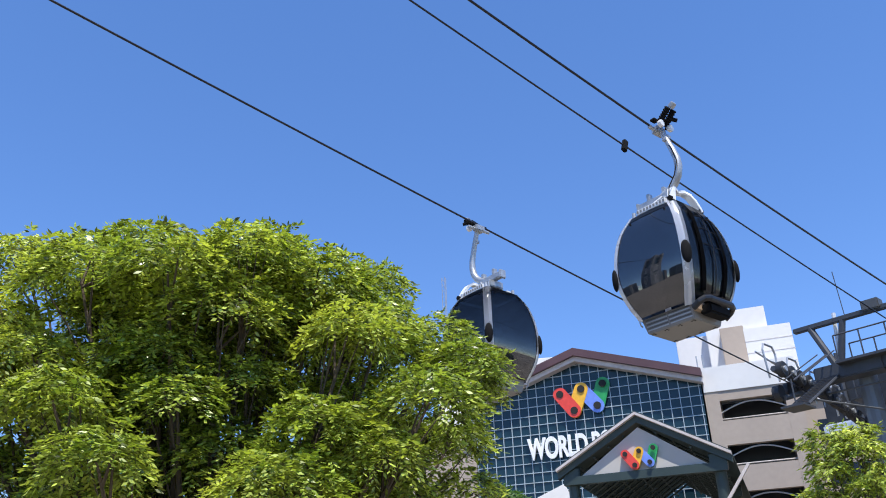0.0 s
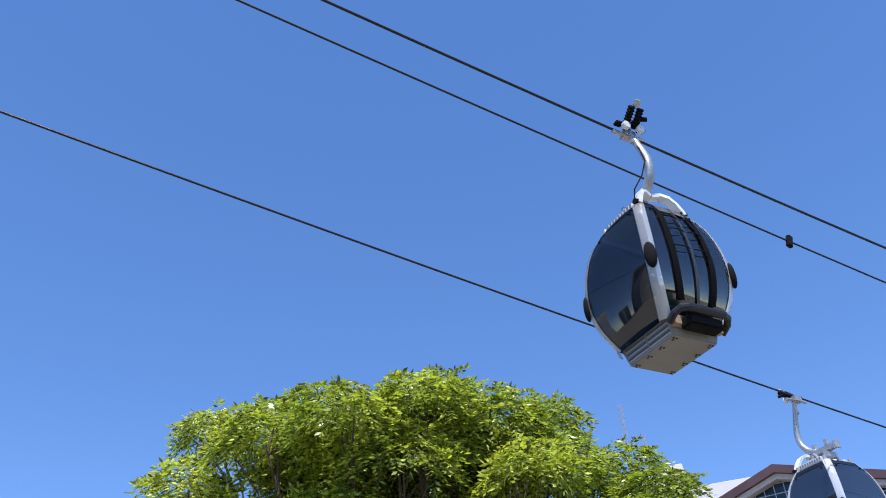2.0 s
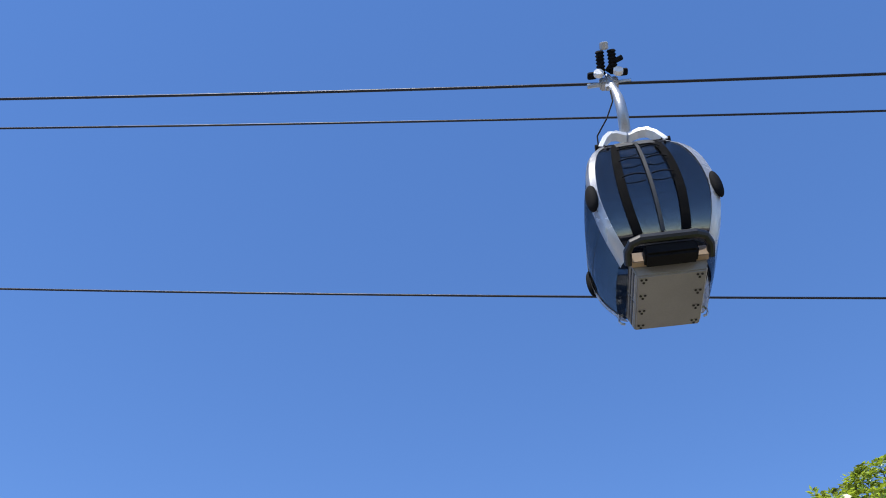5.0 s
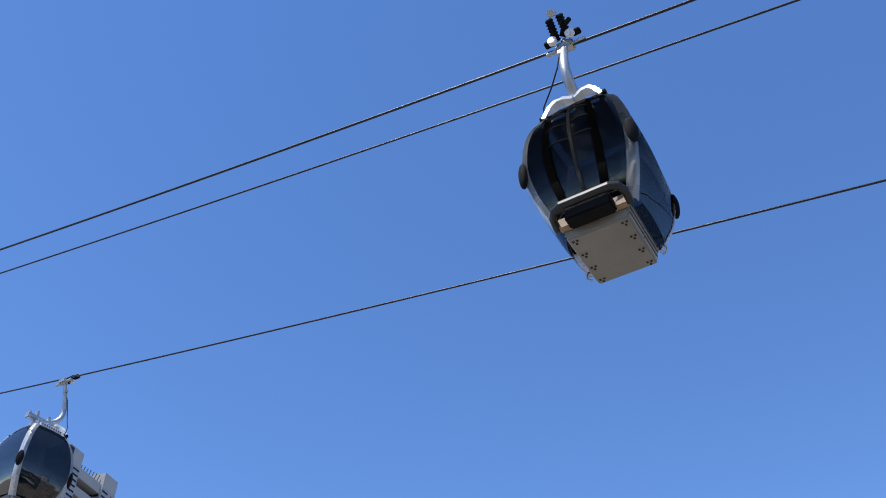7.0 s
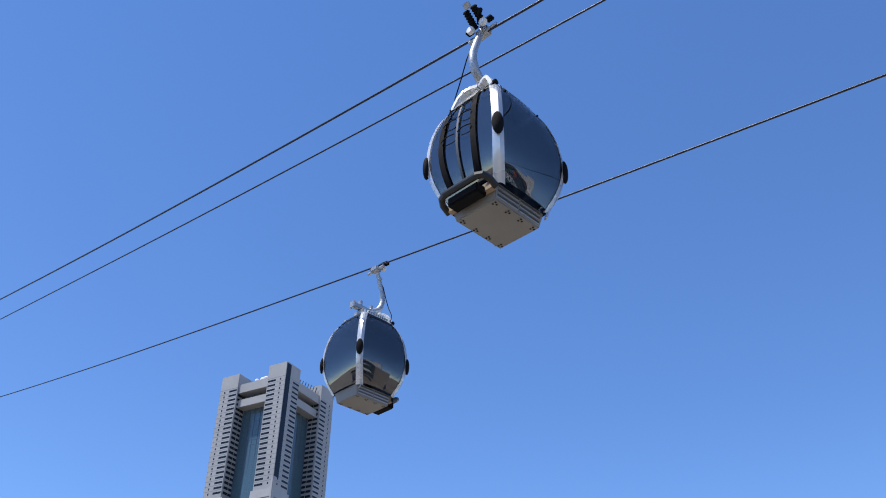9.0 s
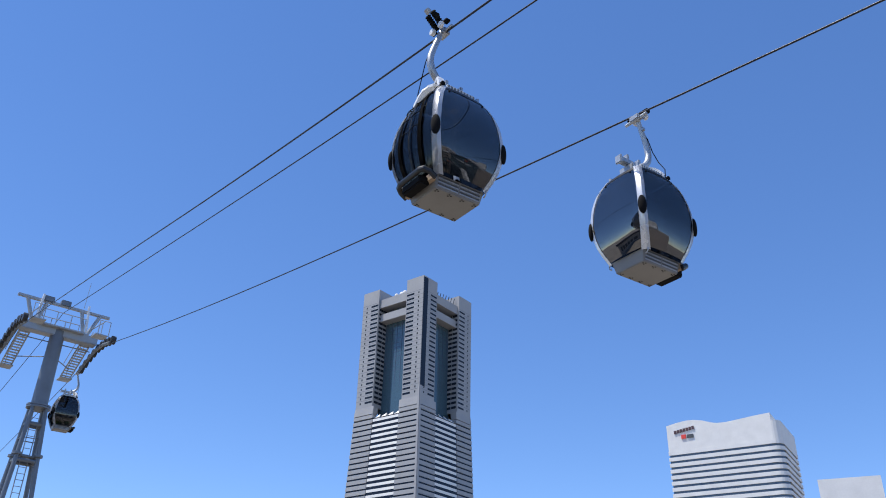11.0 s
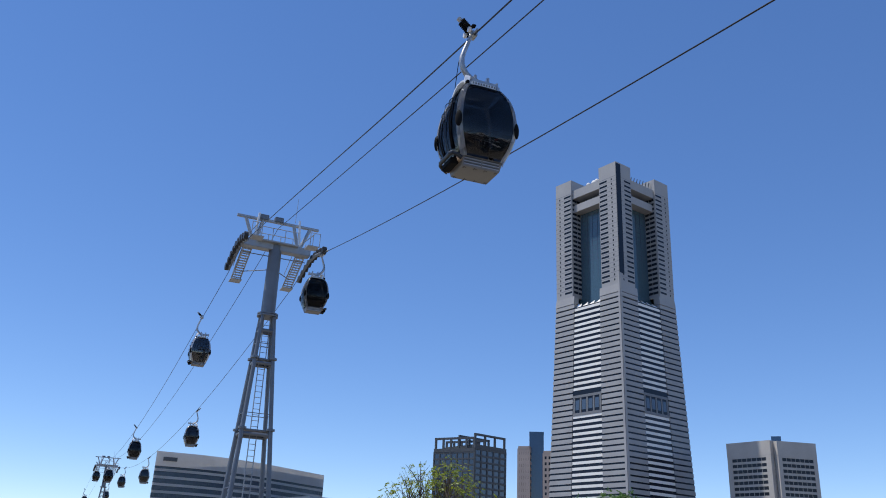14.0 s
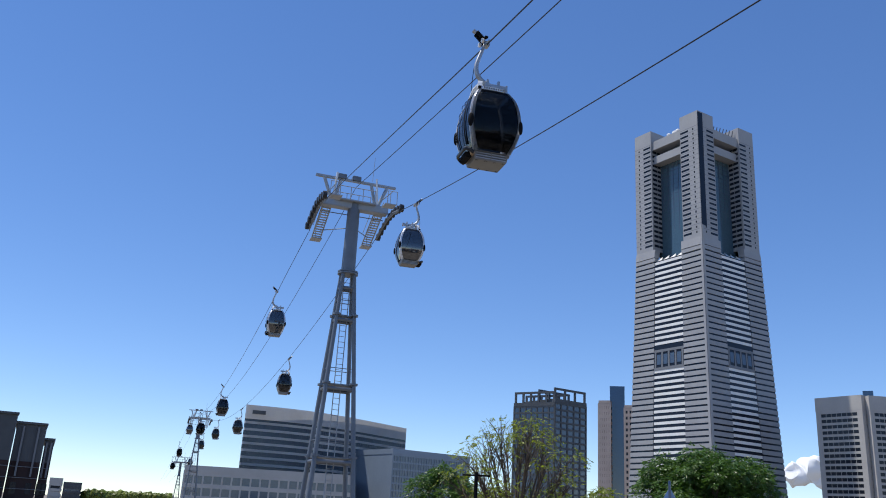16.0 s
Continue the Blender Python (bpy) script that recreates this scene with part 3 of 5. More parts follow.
def build_tower(h):
    t = thing("ropeway_tower", "grey tubular steel ropeway tower with ladders and sheaves", "tower", group="ropeway towers")
    build_head(t)
    kn = -6.2
    bm = bmesh.new()
    add_tube(bm, [(0, 0, kn), (0, 0, -1.7)], [0.44, 0.39], 20)
    part("mast", bm, M_TOWER, t, "grey tubular mast", smooth=True)
    for z, r in ((kn, 0.64), (kn - 0.12, 0.64)):
        bm = bmesh.new()
        bmesh.ops.create_cone(bm, segments=20, radius1=r, radius2=r, depth=0.09, cap_ends=True, matrix=Matrix.Translation((0, 0, z)))
        part("flange", bm, M_TOWER, t)
    foot = -h
    for sx in (-1, 1):
        for sy in (-1, 1):
            top, bot = Vector((sx * 0.30, sy * 0.34, kn)), Vector((sx * 1.10, sy * 1.42, foot))
            leg = tubepart("leg", [top, bot], [0.115, 0.155], M_TOWER, t, "grey splayed tubular leg", seg=14)
            for u in (0.18, 0.45, 0.72):
                p = top.lerp(bot, u)
                bm = bmesh.new()
                bmesh.ops.create_cone(bm, segments=14, radius1=0.25, radius2=0.25, depth=0.12, cap_ends=True, matrix=Matrix.Translation(p))
                part("leg_flange", bm, M_TOWER, leg)
    for u in (0.05, 0.18, 0.45, 0.72):
        z = kn + (foot - kn) * u
        ax, ay = 0.30 + 0.80 * u, 0.34 + 1.08 * u
        for s in (-1, 1):
            tubepart("brace", [(-ax, s * ay, z - 0.3), (ax, s * ay, z - 0.3)], 0.11, M_TOWER, t, seg=8)
            tubepart("brace", [(s * ax, -ay, z - 0.3), (s * ax, ay, z - 0.3)], 0.11, M_TOWER, t, seg=8)
        if u > 0.1:
            bm = bmesh.new()
            add_box(bm, -ax, ax, -ay, ay, z - 0.1, z - 0.02)
            rest = part("rest_platform", bm, M_TOWER, t)
            tubepart("platform_rail", [(-ax, -ay, z + 0.9), (ax, -ay, z + 0.9), (ax, ay, z + 0.9), (-ax, ay, z + 0.9), (-ax, -ay, z + 0.9)], 0.025, M_TOWER, rest, seg=6)
            for px, py in ((-ax, -ay), (ax, -ay), (ax, ay), (-ax, ay)):
                tubepart("rail_post", [(px, py, z), (px, py, z + 0.9)], 0.025, M_TOWER, rest, seg=6)
    lad = tubepart("ladder_stile", [(0, -0.2, kn), (0, -0.2, foot)], 0.03, M_TOWER_LT, t, seg=6)
    tubepart("ladder_stile", [(0, 0.2, kn), (0, 0.2, foot)], 0.03, M_TOWER_LT, t, seg=6)
    for i in range(int((h - 6.2) / 0.34)):
        tubepart("rung", [(0, -0.2, kn - i * 0.34), (0, 0.2, kn - i * 0.34)], 0.018, M_TOWER_LT, lad, seg=5)
    return t


tower_main = build_tower(21.8)
tower_main.matrix_basis = pose(TOWER_X, line_y("c", TOWER_X), 1.6 + LIFT + 20.4 * KW) @ Matrix.Diagonal((KW, KW, KW, 1))
for x, y, z in ((-199.6, 12.9, 20.0), (-309.6, 15.6, 14.7)):
    copy_thing(tower_main, pose(x * KW - STEP, y * KW, 1.6 + LIFT + z * KW))


# ---- station head ----
station_head = thing("ropeway_tower", "steel sheave gantry at the ropeway station", "tower", pose(28.8 * K, 9.4 * K, 1.6 + 10.04 * K), "ropeway towers")
station_head.scale = (K * 1.06, K * 1.06, K * 1.06)
# same head as the towers, in darker colours that carry its backlit shade
build_head(station_head, M_TOWER_DK, M_DKFRAME)
for sy in (-1, 1):
    tubepart("post_leg", [(0.6, sy * 0.9, -1.9), (0.6, sy * 0.9, -12.4)], 0.3, M_TOWER, station_head, seg=14)
# hooped access cages and long sheave trains that lead the ropes down into the hall
for y in (-2.3, 2.3):
    train = tubepart("sheave_beam", [(-2.9, y, -2.0), (-1.0, y, -2.15), (1.6, y, -2.6), (5.0, y, -3.4)], 0.10, M_TOWER_DK, station_head, seg=6)
    for i in range(14):
        x = -2.8 + i * 0.56
        z = float(np.interp(x, (-2.9, -1.0, 1.6, 5.0), (-2.0, -2.15, -2.6, -3.4)))
        bm = bmesh.new()
        bmesh.ops.create_cone(bm, segments=14, radius1=0.25, radius2=0.25, depth=0.20, cap_ends=True, matrix=Matrix.Translation((x, y - 0.22, z - 0.05)) @ Matrix.Rotation(math.pi / 2, 4, "X"))
        part("sheave", bm, M_SHEAVE, train, "black rubber-lined sheave", bevel=0.02)
        bm = bmesh.new()
        bmesh.ops.create_cone(bm, segments=10, radius1=0.09, radius2=0.09, depth=0.05, cap_ends=True, matrix=Matrix.Translation((x, y - 0.345, z - 0.05)) @ Matrix.Rotation(math.pi / 2, 4, "X"))
        part("hub", bm, M_GALV, train)
    for i in range(4):
        x = -2.7 + i * 1.5
        z = -1.3 - 0.17 * i
        hoop = [(x, y + 0.25, z - 0.9), (x - 0.12, y + 0.25, z), (x, y + 0.25, z + 0.22), (x + 0.55, y + 0.25, z + 0.22), (x + 0.68, y + 0.25, z), (x + 0.62, y + 0.25, z - 0.9)]
        tubepart("access_hoop", hoop, 0.035, M_GALV, station_head, seg=6)
        tubepart("hoop_rail", [(x - 0.1, y + 0.25, z - 0.3), (x + 0.66, y + 0.25, z - 0.3)], 0.025, M_GALV, station_head, seg=6)
    tubepart("hand_rail", [(-2.8, y + 0.5, -1.3), (5.0, y + 0.5, -2.5)], 0.03, M_GALV, station_head, seg=6)
station = thing("ropeway_station", "dark curved-roof ropeway boarding station", "station", pose(37 * K, 9.4 * K, 0))
boxpart("hall", (-4.5, 20, -6.5, 4.6, 9.9, 12.2), M_SHEAVE, station, "dark boarding hall", bevel=0.08)
boxpart("lower_wall", (-2, 20, -5.5, 3.8, 0, 9.2), M_BEIGE, station)
bm = bmesh.new()
add_grid(bm, lambda a, b: Vector((-4.9 + 25 * a, 4.8 - 0.9 * b ** 2, 9.0 + 0.9 * abs(math.sin(2.4 * math.pi * a)) * (1 - b) + 0.5 * b)), 40, 4)
bmesh.ops.solidify(bm, geom=bm.faces[:], thickness=0.2)
part("curved_skirt", bm, M_CONC, station, "silver curved skirt", smooth=True)
boxpart("front_beam", (-4.8, -4.4, -6.5, 4.7, 9.4, 9.9), M_SILVER, station, bevel=0.08)
for y in (-4, -1.5, 1, 3.5):
    tubepart("guide_post", [(-4.6, y, 9.9), (-4.6, y, 12.9)], 0.09, M_TOWER_DK, station, seg=8)


# ---- far buildings ----
def facade_block(name, label, az0, az1, d0, d1, el, depth, wall, pane, floors, bays, band=0.5, extra=None, category="building", proud=0.25, pier=0.0, toph=2.0, edge=0.0):
    """A block whose front runs from azimuth az0 to az1; wall core, glass strips and spandrels."""
    p0, p1 = Vector((*at(az0, d0), 0)), Vector((*at(az1, d1), 0))
    h = 1.6 + (d0 + d1) / 2 * math.tan(radians(el))
    run = p1 - p0
    w = run.length
    m = Matrix.Translation(p0) @ Matrix.Rotation(math.atan2(run.y, run.x), 4, "Z")
    b = thing(name, label, category, m)
    boxpart("core", (0, w, 0, depth, 0, h), wall, b)
    boxpart("glazing", (0.6, w - 0.6, -0.06, 0.3, 3, h - toph), pane, b)
    fh = (h - toph) / floors
    bm = bmesh.new()
    bm2 = bmesh.new()
    for i in range(1, floors + 1):
        z = i * fh
        add_box(bm, 0, w, -proud, 0.0, z - band * fh, z)
        add_box(bm2, w - 0.1, w + proud, 0, depth, z - band * fh, z)
    pieces("spandrel", bm, wall, b)
    pieces("side_spandrel", bm2, wall, b)
    boxpart("side_glazing", (w - 0.3, w + 0.06, 0.6, depth - 0.6, 3, h - toph), pane, b)
    if bays:
        bm = bmesh.new()
        for i in range(bays + 1):
            x = w * i / bays
            add_box(bm, x - pier, x + pier, -proud * 0.9, 0, 0, h - toph + 0.1)
        pieces("pier", bm, wall, b)
    if edge:
        for x in (0.0, w - edge):
            boxpart("edge_pier", (x - 0.02, x + edge + 0.02, -proud - 0.05, 0, 0, h - toph + 0.1), wall, b)
        boxpart("side_pier", (w - 0.1, w + proud + 0.05, 0, edge, 0, h - toph + 0.1), wall, b)
        for i in range(1, 7):
            x = edge + (w - 2 * edge) * i / 7
            boxpart("mullion", (x - 0.12, x + 0.12, -0.16, 0, 3, h - toph), wall, b)
    boxpart("parapet", (-0.15, w + 0.15, -proud - 0.1, depth, h - toph, h), wall, b)
    return b, w, h


# landmark skyscraper
LM = thing("skyscraper", "tall tapering grey granite skyscraper with notched crown", "skyscraper",
           Matrix.Translation((*at(53.29, 615), 0)) @ Matrix.Rotation(radians(53.29 + 5.0), 4, "Z"))


def lm_r(z):
    if z < 196:
        return 53.5 - (53.5 - 44.2) * (z / 196) ** 0.85
    return 43.7


def lm_plan(z, k, a, inset):
    """A point on face k between corners: a from 0 to 1, drawn in by inset metres."""
    r = lm_r(z)
    c0 = Vector((math.cos(math.pi / 2 * k - math.pi / 2), math.sin(math.pi / 2 * k - math.pi / 2), 0)) * r
    c1 = Vector((math.cos(math.pi / 2 * k), math.sin(math.pi / 2 * k), 0)) * r
    n = (c0 + c1).normalized()
    p = c0.lerp(c1, a) - n * inset
    p.z = z
    return p


def lm_slab(bm, k, a0, a1, z0, z1, i0, i1, lean=True):
    """A slab on face k from a0 to a1, between insets i0 (outer) and i1 (inner)."""
    vs = [bm.verts.new(lm_plan(z, k, a, i)) for z in (z0, z1) for a, i in ((a0, i0), (a1, i0), (a1, i1), (a0, i1))]
    for f in ((0, 1, 2, 3), (4, 5, 6, 7), (0, 1, 5, 4), (1, 2, 6, 5), (2, 3, 7, 6), (3, 0, 4, 7)):
        bm.faces.new([vs[i] for i in f])


P0, P1 = 0.30, 0.70
bm = bmesh.new()
for k in range(4):
    zs = [0, 40, 80, 120, 160, 186.5]
    for z0, z1 in zip(zs, zs[1:]):
        lm_slab(bm, k, 0.005, 0.995, z0, z1, 0.5, 12)
part("shaft_glazing", bm, M_DKGLASS, LM, "dark glazing behind the bands")
bm = bmesh.new()
bm_b = bmesh.new()
FH = 3.95
n = int(196 / FH)
for k in (0, 3):
    for i in range(1, n + 1):
        z = i * FH
        for a0, a1 in ((0.004, P0), (P1, 0.996)):
            lm_slab(bm, k, a0, a1, z - 2.75, z, 0.0, 4.0)
        if z < 186 and not 107 < z < 122.5:
            lm_slab(bm_b, k, P0 + 0.005, P1 - 0.005, z - 1.9, z, 0.35, 4.0)
pieces("pier_band", bm, M_GRANITE, LM)
pieces("bay_band", bm_b, M_WHITEBAND, LM, "white floor band between the piers")
# machine floors
bm = bmesh.new()
bm_l = bmesh.new()
bm_t = bmesh.new()
for k in (0, 3):
    lm_slab(bm, k, P0 + 0.002, P1 - 0.002, 106.5, 108.5, 0.15, 4)
    lm_slab(bm, k, P0 + 0.002, P1 - 0.002, 119.2, 121, 0.15, 4)
    for i in range(5):
        a = P0 + 0.02 + (P1 - P0 - 0.04) * i / 4
        lm_slab(bm, k, a - 0.011, a + 0.011, 108.6, 119.1, 0.2, 4)
        if i < 4:
            lm_slab(bm_l, k, a + 0.018, a + 0.072, 110.5, 117.5, 0.3, 4)
    lm_slab(bm_t, k, 0.004, P0, 190, 196, -0.2, 5)
    lm_slab(bm_t, k, P1, 0.996, 190, 196, -0.2, 5)
pieces("shoulder_block", bm_t, M_GRANITE, LM)
pieces("machine_floor", bm, M_GRANITE_DK, LM)
pieces("louvre_panel", bm_l, M_GREYGLASS, LM, "grey louvred panel of a machine floor")
# light corner strips
bm = bmesh.new()
for k in (0, 3):
    for z0, z1 in zip([0, 49, 98, 147], [49, 98, 147, 204]):
        lm_slab(bm, k, 0.0 if k == 0 else 0.975, 0.025 if k == 0 else 1.0, z0, z1, -0.5, 2)
pieces("corner_strip", bm, M_GRANITE, LM)
# upper shaft
bm_w = bmesh.new()
bm_j = bmesh.new()
for k in range(4):
    for a0, a1 in ((0.004, P0 - 0.03), (P1 + 0.03, 0.996)):
        bm = bmesh.new()
        lm_slab(bm, k, a0, a1, 196, 292, 0.0, 15.5)
        part("corner_pier", bm, M_GRANITE, LM, "granite corner pier of the crown")
    if k in (0, 3):
        for i in range(22):
            z = 199 + i * 3.75
            for a0, a1 in ((0.065, 0.082), (0.145, 0.262), (0.738, 0.855), (0.918, 0.935)):
                lm_slab(bm_w, k, a0, a1, z, z + 1.5, -0.06, 0.5)
            for a0, a1 in ((0.0, 0.268), (0.732, 1.0)):
                lm_slab(bm_j, k, a0, a1, z + 2.6, z + 2.85, -0.04, 0.5)
# tall dark slab by the front corner: the chamfer's shadow, drawn as a solid strip
lm_slab(bm_w, 0, 0.004, 0.085, 204, 291, -0.12, 1.0)
for i in range(22):
    z = 199 + i * 3.75
    for k, a in ((3, P0 - 0.03), (0, P1 + 0.03)):
        lm_slab(bm_w, k, a - 0.002, a + 0.002, z, z + 1.9, 1.5, 6.0)
        lm_slab(bm_w, k, a - 0.002, a + 0.002, z, z + 1.9, 6.5, 10.0)
pieces("pier_window_and_shade", bm_w, M_DKGLASS, LM)
pieces("pier_joint", bm_j, M_GRANITE_DK, LM)
bm = bmesh.new()
for k in range(4):
    lm_slab(bm, k, P0 - 0.06, P1 + 0.06, 184, 276, 10.5, 16)
part("upper_glazing", bm, M_TOWERGLASS, LM, "blue-green recessed glazing")
bm = bmesh.new()
for k in (0, 3):
    for i in range(22):
        z = 199 + i * 3.75
        lm_slab(bm, k, P0 - 0.04, P1 + 0.04, z - 0.5, z, 10.1, 10.9)
    for i in range(6):
        a = P0 + (P1 - P0) * i / 5
        lm_slab(bm, k, a - 0.004, a + 0.004, 196, 276, 10.0, 10.9)
pieces("upper_mullion", bm, M_GREYGLASS, LM)
bm = bmesh.new()
for k in range(4):
    lm_slab(bm, k, P0 - 0.05, P1 + 0.05, 276, 283, 1.5, 16)
    lm_slab(bm, k, P0 - 0.05, P1 + 0.05, 265, 271, 3.0, 16)
pieces("crown_beam", bm, M_GRANITE, LM, "granite beam joining the piers")
bm = bmesh.new()
for k in (0, 3):
    for i in range(4):
        a = P0 + (P1 - P0) * (i + 0.5) / 4
        q = [lm_plan(186, k, a - 0.048, 0.6), lm_plan(186, k, a + 0.048, 0.6), lm_plan(190.5, k, a, 5.0), lm_plan(186, k, a, 7.0)]
        vs = [bm.verts.new(v) for v in q]
        bm.faces.new((vs[0], vs[1], vs[2]))
        bm.faces.new((vs[1], vs[3], vs[2]))
        bm.faces.new((vs[3], vs[0], vs[2]))
        bm.faces.new((vs[0], vs[3], vs[1]))
part("skylight_gables", bm, M_WHITEBAND, LM, "white pointed skylights")
for a, b, r in ((0.50, 4.5, 1.7), (0.57, 6.0, 2.2), (0.64, 4.5, 1.9), (0.60, 9.0, 1.7)):
    dome = lm_plan(283, 3, a, b)
    bm = bmesh.new()
    bmesh.ops.create_uvsphere(bm, u_segments=14, v_segments=10, radius=r, matrix=Matrix.Translation(dome + Vector((0, 0, r * 0.9))))
    part("radome", bm, M_WHITEWALL, LM, "white radome", smooth=True)
bm = bmesh.new()
for i in range(8):
    add_tube(bm, [(10 + 2.4 * i, -20 + 1.6 * i, 283), (11.5 + 2.4 * i, -21 + 1.6 * i, 290)], 0.35, 5)
part("roof_frames", bm, M_DKFRAME, LM)

# other towers of the skyline
def roof_frame(az0, az1, d0, d1, el, n):
    """Open frame of posts and beams on a roof."""
    p0, p1 = Vector((*at(az0, d0), 0)), Vector((*at(az1, d1), 0))
    h = 1.6 + (d0 + d1) / 2 * math.tan(radians(el))
    rn = p1 - p0
    fr = thing("roof_frame", "dark open frame on a high-rise roof", "roof frame", Matrix.Translation(p0) @ Matrix.Rotation(math.atan2(rn.y, rn.x), 4, "Z"))
    for y in (0.5, 14):
        boxpart("beam", (0, rn.length, y - 0.5, y + 0.5, h + 5.2, h + 6.4), M_DKFRAME, fr)
        for i in range(n + 1):
            x = (rn.length - 1.2) * i / n
            boxpart("post", (x, x + 1.2, y - 0.45, y + 0.45, h - 0.1, h + 5.3), M_DKFRAME, fr)


roof_frame(65.6, 62.9, 500, 488, 7.65, 5)
roof_frame(62.9, 60.84, 488, 505, 7.85, 3)
facade_block("office_tower", "dark gridded high-rise with open rooftop frame", 65.6, 62.9, 500, 488, 7.65, 30, M_DKFRAME, M_GREYGLASS, 19, 7, 0.25, pier=0.4, proud=0.5)
facade_block("office_tower", "dark gridded high-rise with open rooftop frame", 62.9, 60.84, 488, 505, 7.85, 28, M_DKFRAME, M_GREYGLASS, 19, 5, 0.28, pier=0.45, proud=0.5)
facade_block("office_tower", "pinkish stepped tower with square windows", 59.98, 59.25, 680, 678, 7.95, 20, M_PINK, M_DKGLASS, 20, 5, 0.5, pier=0.8)
facade_block("office_tower", "blue glass curved-top tower", 59.25, 58.3, 684, 684, 8.9, 20, M_BLUEGLASS, M_BLUEGLASS, 22, 0, 0.2, proud=0.1)
facade_block("office_tower", "pinkish stepped tower with square windows", 58.3, 57.0, 676, 672, 7.7, 20, M_PINK, M_DKGLASS, 20, 5, 0.5, pier=0.8)
facade_block("office_block", "beige office tower with dark window bands", 46.6, 44.0, 600, 585, 8.35, 40, M_CONC, M_DKGLASS, 22, 0, 0.42, toph=9, edge=3.4)
facade_block("office_block", "beige office tower with dark window bands", 43.6, 41.4, 585, 600, 8.3, 30, M_CONC, M_DKGLASS, 22, 0, 0.42, toph=9, edge=2.6)
boxpart("glass_core", (0, 6, 0, 20, 0, 92), M_BLUEGLASS, thing("office_core", "dark blue glazed core between two towers", "building", Matrix.Translation((*at(43.9, 592), 0)) @ Matrix.Rotation(radians(43.9), 4, "Z")))
facade_block("office_block", "glazed grey low office block", 73.6, 68.5, 330, 352, 4.05, 30, M_BLUEGREY, M_GREYGLASS, 9, 30, 0.22, pier=0.12)
dark = thing("low_building", "dark brown brick building with grey stepped top and pale fins", "building")
for az0, az1, el, d in ((101, 96.9, 4.55, 112), (96.85, 95.2, 4.05, 113), (95.15, 94.65, 3.2, 114)):
    p0, p1 = Vector((*at(az0, d), 0)), Vector((*at(az1, d), 0))
    rn = p1 - p0
    m = Matrix.Translation(p0) @ Matrix.Rotation(math.atan2(rn.y, rn.x), 4, "Z")
    top = 1.6 + d * math.tan(radians(el))
    boxpart("brick_wall", (0, rn.length, 0, 14, 0, 5.3), M_BRICK, dark, m=m)
    boxpart("upper_wall", (0, rn.length, 0.06, 14, 5.3, top), M_DKFRAME, dark, m=m)
    boxpart("roof_edge", (-0.2, rn.length + 0.1, -0.3, 14, top, top + 0.25), M_DKFRAME, dark, m=m)
    for j in range(4):
        boxpart("ledge", (0, rn.length, -0.12, 0, 0.9 + j * 1.25, 0.97 + j * 1.25), M_GRANITE_DK, dark, m=m)
    n = max(2, int(rn.length / 1.1))
    for j in range(n):
        x = rn.length * (j + 0.5) / n
        if az1 < 96.5:
            boxpart("fin", (x - 0.1, x + 0.1, -0.35, 0.06, 3.6, top - 0.3), M_GRANITE_DK, dark, m=m)
        boxpart("window", (x - 0.32, x + 0.32, -0.03, 0.05, 1.6, 2.9), M_DKGLASS, dark, m=m)
facade_block("low_building", "pale distant apartment block", 94.5, 93.8, 380, 380, 1.0, 20, M_CONC, M_DKGLASS, 3, 0)
facade_block("low_building", "grey distant apartment block", 93.7, 92.7, 420, 420, 0.8, 20, M_DKFRAME, M_GREYGLASS, 3, 0)

# curved hotel
hotel = thing("hotel", "broad curved hotel with white floor bands", "hotel")


def hotel_pt(a, z, out=0.0):
    az = 83.5 + (72.8 - 83.5) * a
    d = 330 + 50 * a - 14 * math.sin(math.pi * a) - out
    return Vector((*at(az, d), z))


HH = 1.6 + 330 * math.tan(radians(6.34))
bm = bmesh.new()
add_grid(bm, lambda a, b: hotel_pt(a, HH * b, 0), 24, 1)
bmesh.ops.solidify(bm, geom=bm.faces[:], thickness=-12)
part("core", bm, M_GREYGLASS, hotel, "blue-grey window strips")
for i in range(11):
    z = HH - 6.0 - i * 2.55
    bm = bmesh.new()
    add_grid(bm, lambda a, b: hotel_pt(a, z - 0.95 * b, 0.5), 24, 1)
    bmesh.ops.solidify(bm, geom=bm.faces[:], thickness=0.7)
    part("floor_band", bm, M_WHITEWALL, hotel, "white floor band")
bm = bmesh.new()
add_grid(bm, lambda a, b: hotel_pt(a, HH - 5.2 * b, 1.2), 24, 1)
bmesh.ops.solidify(bm, geom=bm.faces[:], thickness=0.8)
part("crown_fascia", bm, M_WHITEWALL, hotel, "pale blank fascia")
bm = bmesh.new()
for i in range(90):
    p, q = hotel_pt((i + 0.5) / 90, 0, 0.25), hotel_pt((i + 0.5) / 90, 0, 0.0)
    add_tube(bm, [(p.x, p.y, 6), (p.x, p.y, HH - 5)], 0.14, 4)
part("window_mullions", bm, M_GREYGLASS, hotel)
for i in range(5):
    p = hotel_pt(0.05 + i * 0.016, HH - 2.6, 1.5)
    boxpart("sign_bar", (-0.5, 0.5, -0.1, 0.1, -0.7, 0.7), M_DKFRAME, hotel, "dark sign strokes", m=Matrix.Translation(p) @ Matrix.Rotation(radians(80), 4, "Z"))
podium, w, h = facade_block("hotel_podium", "pale hotel podium with glazed front", 86.8, 76.0, 322, 318, 2.3, 30, M_CONC, M_GREYGLASS, 3, 18, 0.35, pier=0.3)

